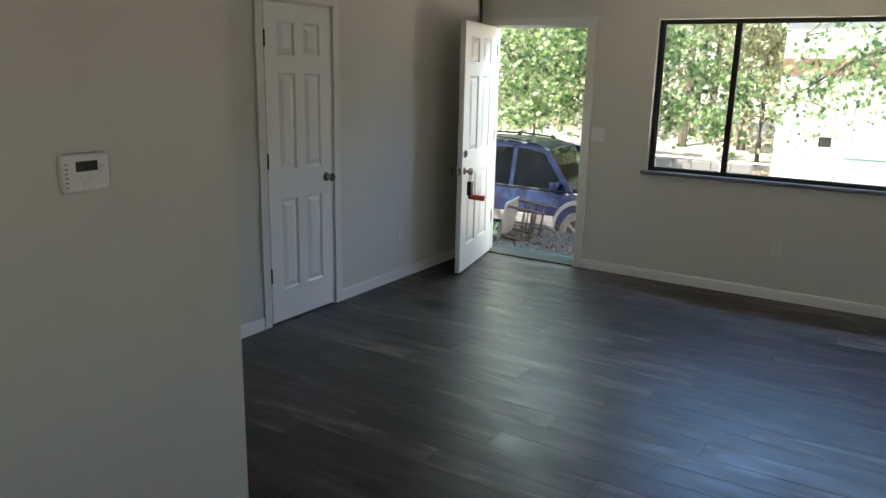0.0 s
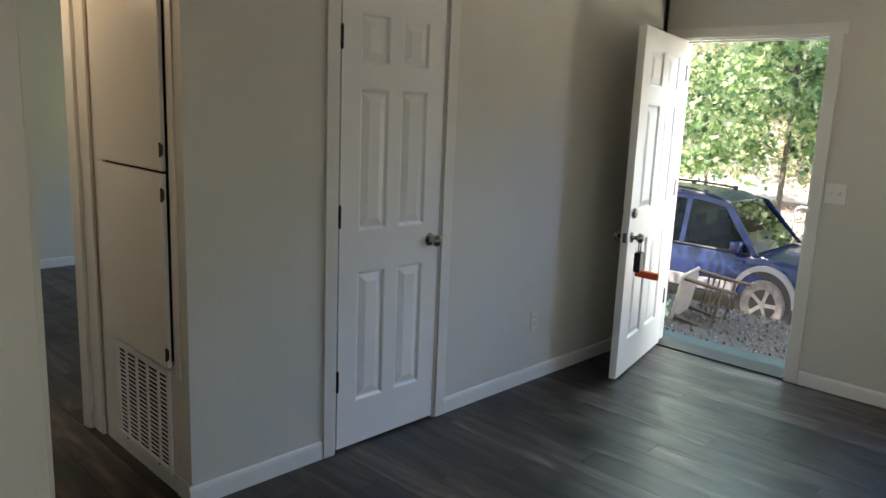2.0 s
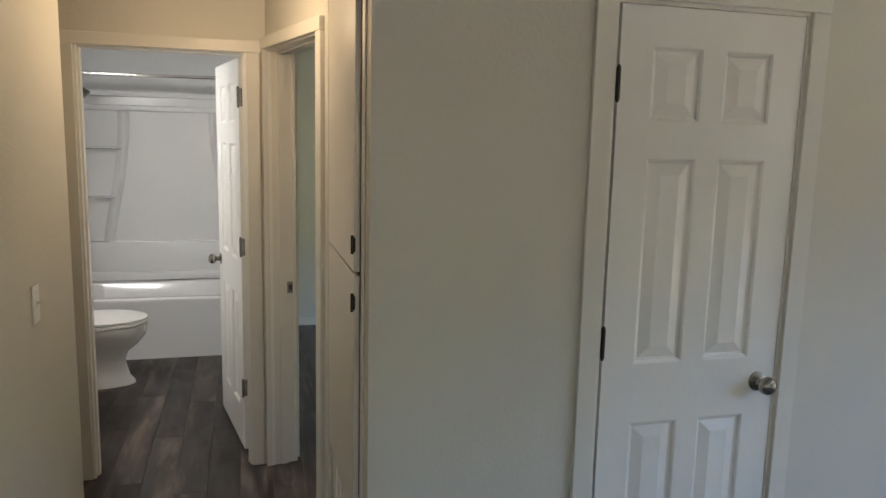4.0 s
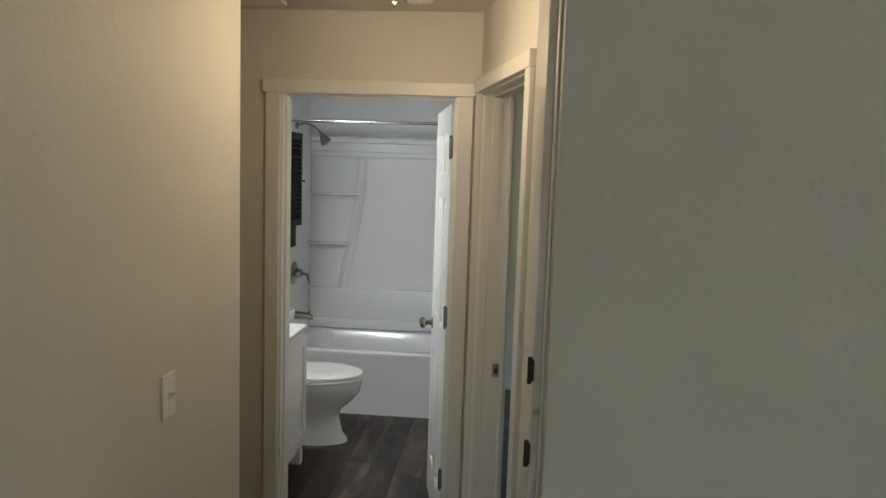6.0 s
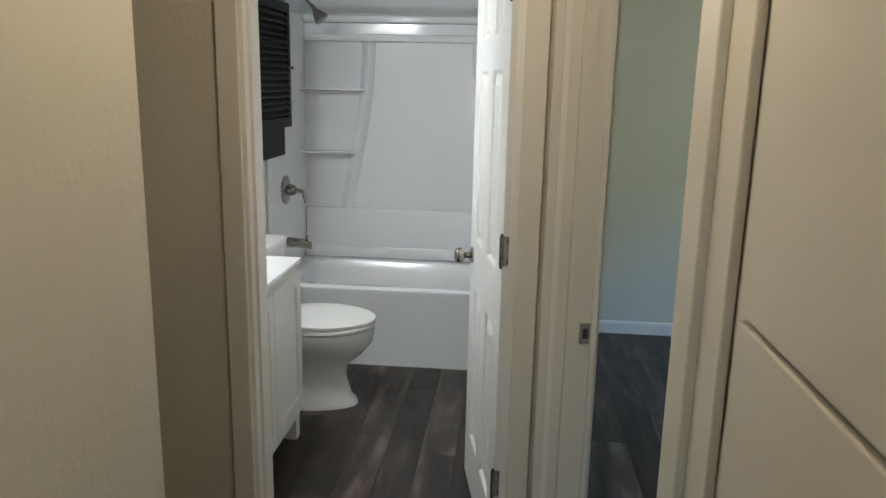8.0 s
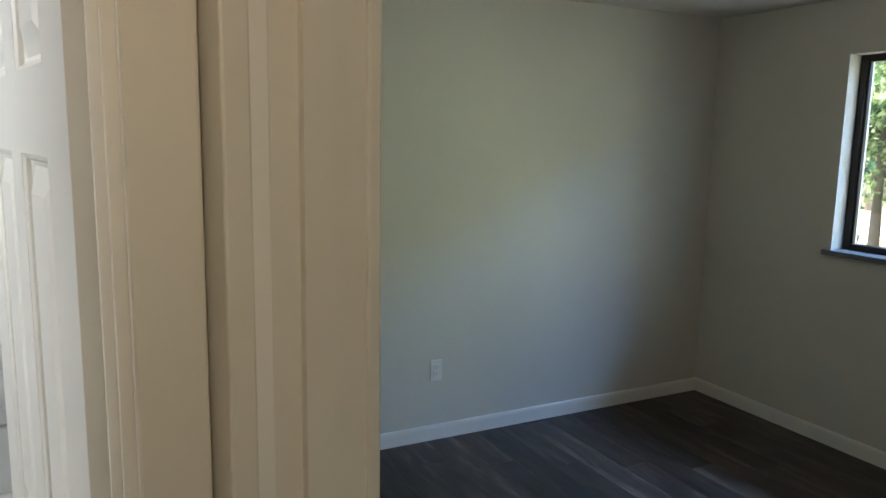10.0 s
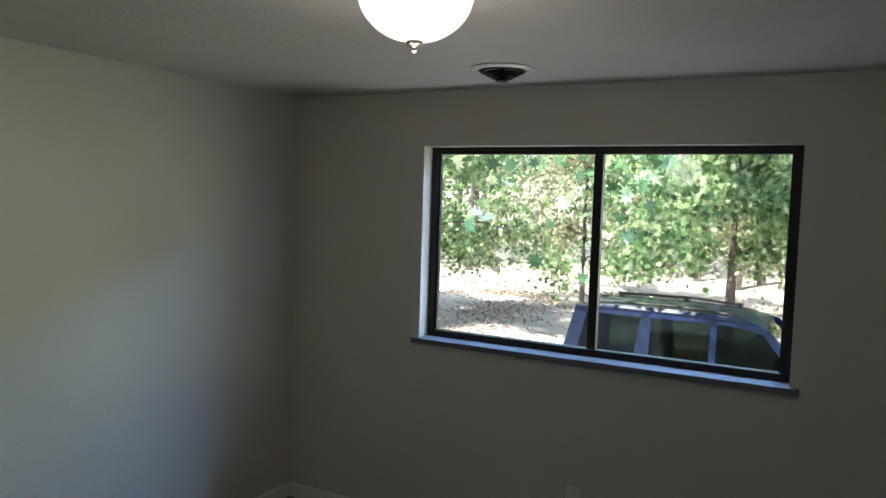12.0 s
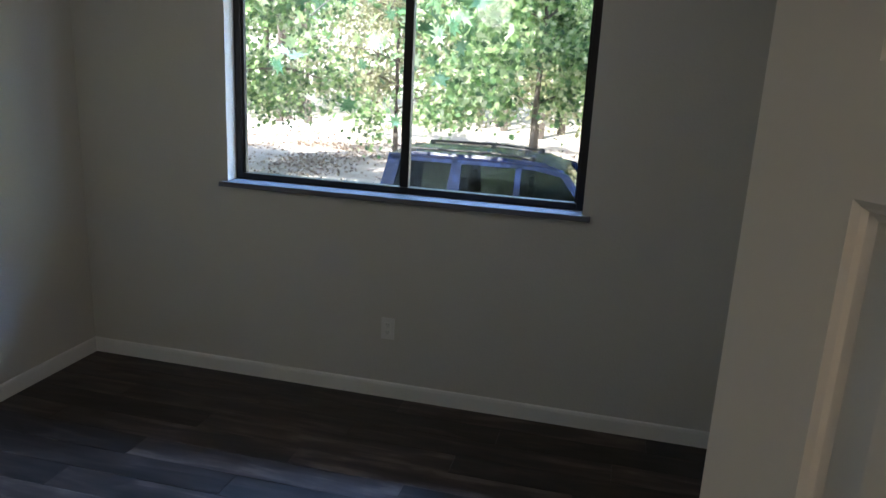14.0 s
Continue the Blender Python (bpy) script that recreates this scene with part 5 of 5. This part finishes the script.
lying = Vector((-0.97, -0.13, 0.17)).normalized()
edge = Vector((0.17, 0.0, 0.98)).cross(lying).normalized()
chair(Matrix.Translation((-2.30, 8.40, 0.085)) @ Matrix((edge, lying.cross(edge), lying)).transposed().to_4x4() @ pose(0, 0, -0.45))


# ---------- plant by the step ----------
def step_plant():
    rnd = random.Random(21)
    p = thing("low_plant", "low green plant beside the door step", "plant", m=pose(-2.52, 8.05, -0.14))
    pts = [(rnd.gauss(0, 0.13), rnd.gauss(0, 0.13), abs(rnd.gauss(0.12, 0.07))) for _ in range(80)]
    leaves("foliage", pts, 0.08, LEAF, p, rnd, False)
    bm = bmesh.new()
    for i in range(9):
        a = i * 0.7
        limb(bm, [(0, 0, -0.02), (0.07 * math.cos(a), 0.07 * math.sin(a), 0.10), (0.15 * math.cos(a), 0.15 * math.sin(a), 0.17)], 0.006, 0.002, 5)
    part("stems", bm, BARK, p)


step_plant()


# ---------- dark mulch by the step ----------
def mulch():
    rnd = random.Random(31)
    root = new("mulch_bed")
    tagged(root, "dark bark mulch and gravel beside the step", "mulch", kind="stuff")
    vs, fs = [], []
    for j in range(13):
        for i in range(25):
            x, y = -5.0 + i * 0.25, 7.30 + j * 0.25
            if j == 12:
                y += 0.35 * noise.noise((x, 1, 1))
            vs.append((x, y, ground_z(x, y) + 0.012))
    for j in range(12):
        for i in range(24):
            k = j * 25 + i
            fs.append((k, k + 1, k + 26, k + 25))
    me = bpy.data.meshes.new("mulch_layer")
    me.from_pydata(vs, [], fs)
    me.materials.append(MULCH)
    o = new("mulch_layer", me)
    o.parent = root
    pts = []
    for _ in range(9000):
        x, y = rnd.uniform(-5, 1), rnd.uniform(7.7, 10.3)
        pts.append((x, y, ground_z(x, y) + 0.025))
    leaves("mulch_chips", pts, 0.028, MULCHC, root, rnd, False, 0.3)


mulch()


# ---------- wire fence beyond the drive ----------
def wire_fence():
    f = thing("wire_fence", "low wire mesh fence beyond the drive", "fence")
    x0, x1, y = -7.0, 0.2, 20.0
    for i in range(7):
        x = x0 + (x1 - x0) * i / 6
        bm = bmesh.new()
        cyl(bm, (x, y, ground_z(x, y) - 0.1), (x, y, ground_z(x, y) + 1.0), 0.03, n=8)
        part("post", bm, ALUM, f)
    for z in (0.06, 0.95):
        bm = bmesh.new()
        limb(bm, [(x0, y, -1.65 + z), ((x0 + x1) / 2, y, -1.65 + z), (x1, y, -1.65 + z)], 0.018, 0.018, 6)
        part("rail", bm, ALUM, f)
    bm = bmesh.new()
    for i in range(48):
        x = x0 + (x1 - x0) * i / 47
        box(bm, x - 0.006, x + 0.006, y - 0.004, y + 0.004, -1.6, -0.72)
    for i in range(7):
        box(bm, x0, x1, y - 0.004, y + 0.004, -1.55 + i * 0.12 - 0.005, -1.55 + i * 0.12 + 0.005)
    ob = part("mesh_wires", bm, ALUM, f)
    ob["kind"] = "stuff"


wire_fence()


# ---------- white house beyond the drive ----------
def neighbour_house():
    h = thing("neighbour_house", "white two-storey neighbouring house in full sun", "house")
    x0, x1, y0, y1, z0 = -1.6, 11.0, 22.0, 30.0, -1.9
    bm = bmesh.new()
    pierced(bm, 'x', x0, x1, y0, y0 + 0.2, z0, 4.2, [(-0.57, -0.27, -0.02, 0.24), (1.3, 2.2, 0.1, 1.2), (4.4, 5.6, 0.1, 1.3)])
    box(bm, x0, x0 + 0.2, y0 + 0.2, y1, z0, 4.2), box(bm, x1 - 0.2, x1, y0 + 0.2, y1, z0, 4.2), box(bm, x0 + 0.2, x1 - 0.2, y1 - 0.2, y1, z0, 4.2)
    part("wall", bm, WHITEST, h)
    for a, b, lo, hi in ((-0.57, -0.27, -0.02, 0.24), (1.3, 2.2, 0.1, 1.2), (4.4, 5.6, 0.1, 1.3)):
        bm = bmesh.new()
        box(bm, a, b, y0 + 0.08, y0 + 0.10, lo, hi)
        part("window", bm, CARGLASS, h)
    bm = bmesh.new()
    box(bm, x0 - 0.6, x1 + 0.6, y0 - 1.0, y1 + 0.6, 4.2, 4.4)
    loft(bm, [[(x0 - 0.6, y0 - 1.0, 4.4), (x1 + 0.6, y0 - 1.0, 4.4), (x1 + 0.6, y1 + 0.6, 4.4), (x0 - 0.6, y1 + 0.6, 4.4)], [(x0 - 0.6, (y0 + y1) / 2 - 0.05, 6.2), (x1 + 0.6, (y0 + y1) / 2 - 0.05, 6.2), (x1 + 0.6, (y0 + y1) / 2 + 0.05, 6.2), (x0 - 0.6, (y0 + y1) / 2 + 0.05, 6.2)]])
    part("roof", bm, ROOFM, h)
    bm = bmesh.new()
    box(bm, x0, x1, y0 - 0.06, y0, 1.75, 2.15)
    part("tan_band", bm, TANST, h, "tan painted band below the eave")


neighbour_house()


def pipe_rail():
    r = thing("pipe_handrail", "pale bent pipe handrail before the white house", "handrail")
    for x0, x1 in ((-4.4, -1.85), (-1.75, 0.2)):
        zb = ground_z(x0, 17)
        top = zb + 1.62
        bm = bmesh.new()
        limb(bm, [(x0, 17, zb), (x0, 17, top - 0.10), (x0 + 0.04, 17, top - 0.03), (x0 + 0.12, 17, top), (x1 - 0.12, 17, top), (x1 - 0.04, 17, top - 0.03), (x1, 17, top - 0.10), (x1, 17, zb)], 0.022, 0.022, 8)
        part("rail_loop", bm, PLASTIC, r, smooth=True)
        bm = bmesh.new()
        limb(bm, [(x0, 17, zb + 1.15), ((x0 + x1) / 2, 17, zb + 1.15), (x1, 17, zb + 1.15)], 0.016, 0.016, 8)
        part("lower_rail", bm, PLASTIC, r, smooth=True)


pipe_rail()


def low_wall():
    w = thing("block_wall", "low grey block wall beside the white house", "garden wall")
    for k in range(3):
        bm = bmesh.new()
        for i in range(6):
            box(bm, -4.3 + i * 0.45 + (0.2 if k % 2 else 0.0), -4.3 + i * 0.45 + 0.44 + (0.2 if k % 2 else 0.0), 19.2, 19.5, -1.8 + k * 0.5, -1.8 + k * 0.5 + 0.49, 0.01)
        part("block_course", bm, CARGREY, w)


low_wall()


def yard_bin():
    b = thing("yard_bin", "pale teal storage bin before the white house", "bin", m=pose(0.75, 19.0, ground_z(0.75, 19.0)))
    bm = bmesh.new()
    loft(bm, [rrect(0, 0, 0.42, 0.36, 0.06, 0.0), rrect(0, 0, 0.50, 0.42, 0.06, 1.75)])
    part("bin_body", bm, TEAL, b, smooth=True)
    bm = bmesh.new()
    loft(bm, [rrect(0, 0, 0.54, 0.46, 0.06, 1.752), rrect(0, 0, 0.54, 0.46, 0.06, 1.82), rrect(0, 0, 0.40, 0.34, 0.06, 1.90)])
    part("bin_lid", bm, TEAL, b, smooth=True)


yard_bin()


# ---------- floor planks ----------
def planks():
    PW, PL = 0.152, 1.22
    rnd = random.Random(3)
    zones = [(-2.0, 3.8, -1.6, FRONT), (-6.5, -2.0, 2.12, BFRONT), (-3.88, -2.0, 1.5, 2.12)]
    near, rest = [], []
    row = 0
    y = -1.6
    while y < FRONT:
        off = (row * 0.437) % 1.0 * PL
        x = -6.5 - off
        while x < 3.8:
            a, b, c, d = max(x, -6.5), min(x + PL, 3.8), y, min(y + PW, FRONT)
            ok = any(a < zx1 and b > zx0 and c < zy1 and d > zy0 for zx0, zx1, zy0, zy1 in zones)
            if x < -0.62 and y < 2.72 and x + PL > -2.9 and b < -0.5 and a > -2.9:
                ok = False
            if ok and b - a > 0.03:
                whole = a == x and b == x + PL and d == y + PW
                close = (-6.4 < x < 0.6 and 2.0 < y < 7.0) or (-0.6 < x < 2.2 and 1.6 < y < 6.6)
                (near if whole and close else rest).append((a, b, c, d))
            x += PL
        y += PW
        row += 1
    near.sort(key=lambda p: abs(p[2] - 3.6) + 0.5 * abs(p[0] + 2.0))
    rest += near[300:]
    near = near[:300]

    def plank(bm, a, b, c, d):
        g, e = 0.0003, 0.0009
        lo = [(a + g, c + g, -0.004), (b - g, c + g, -0.004), (b - g, d - g, -0.004), (a + g, d - g, -0.004)]
        sh = [(p[0], p[1], -0.0016) for p in lo]
        hi = [(a + e, c + e, 0.0), (b - e, c + e, 0.0), (b - e, d - e, 0.0), (a + e, d - e, 0.0)]
        return lo, sh, hi
    bm = bmesh.new()
    loft(bm, plank(bm, 0, PL, 0, PW))
    me = mesh_of(bm, "plank", PLANK)
    for a, b, c, d in near:
        ob = new("plank", me)
        ob.parent, ob.location = floor, (a, c, 0)
    vs, fs = [], []
    for p in rest:
        k = len(vs)
        for r in plank(None, *p):
            vs += r
        for r in (0, 4):
            for i in range(4):
                j = (i + 1) % 4
                fs.append((k + r + i, k + r + j, k + r + 4 + j, k + r + 4 + i))
        fs.append((k + 8, k + 9, k + 10, k + 11))
    me2 = bpy.data.meshes.new("outer_planks")
    me2.from_pydata(vs, [], fs)
    me2.materials.append(PLANKS)
    ob = new("outer_planks", me2)
    ob.parent = floor
    ob["kind"] = "stuff"


planks()
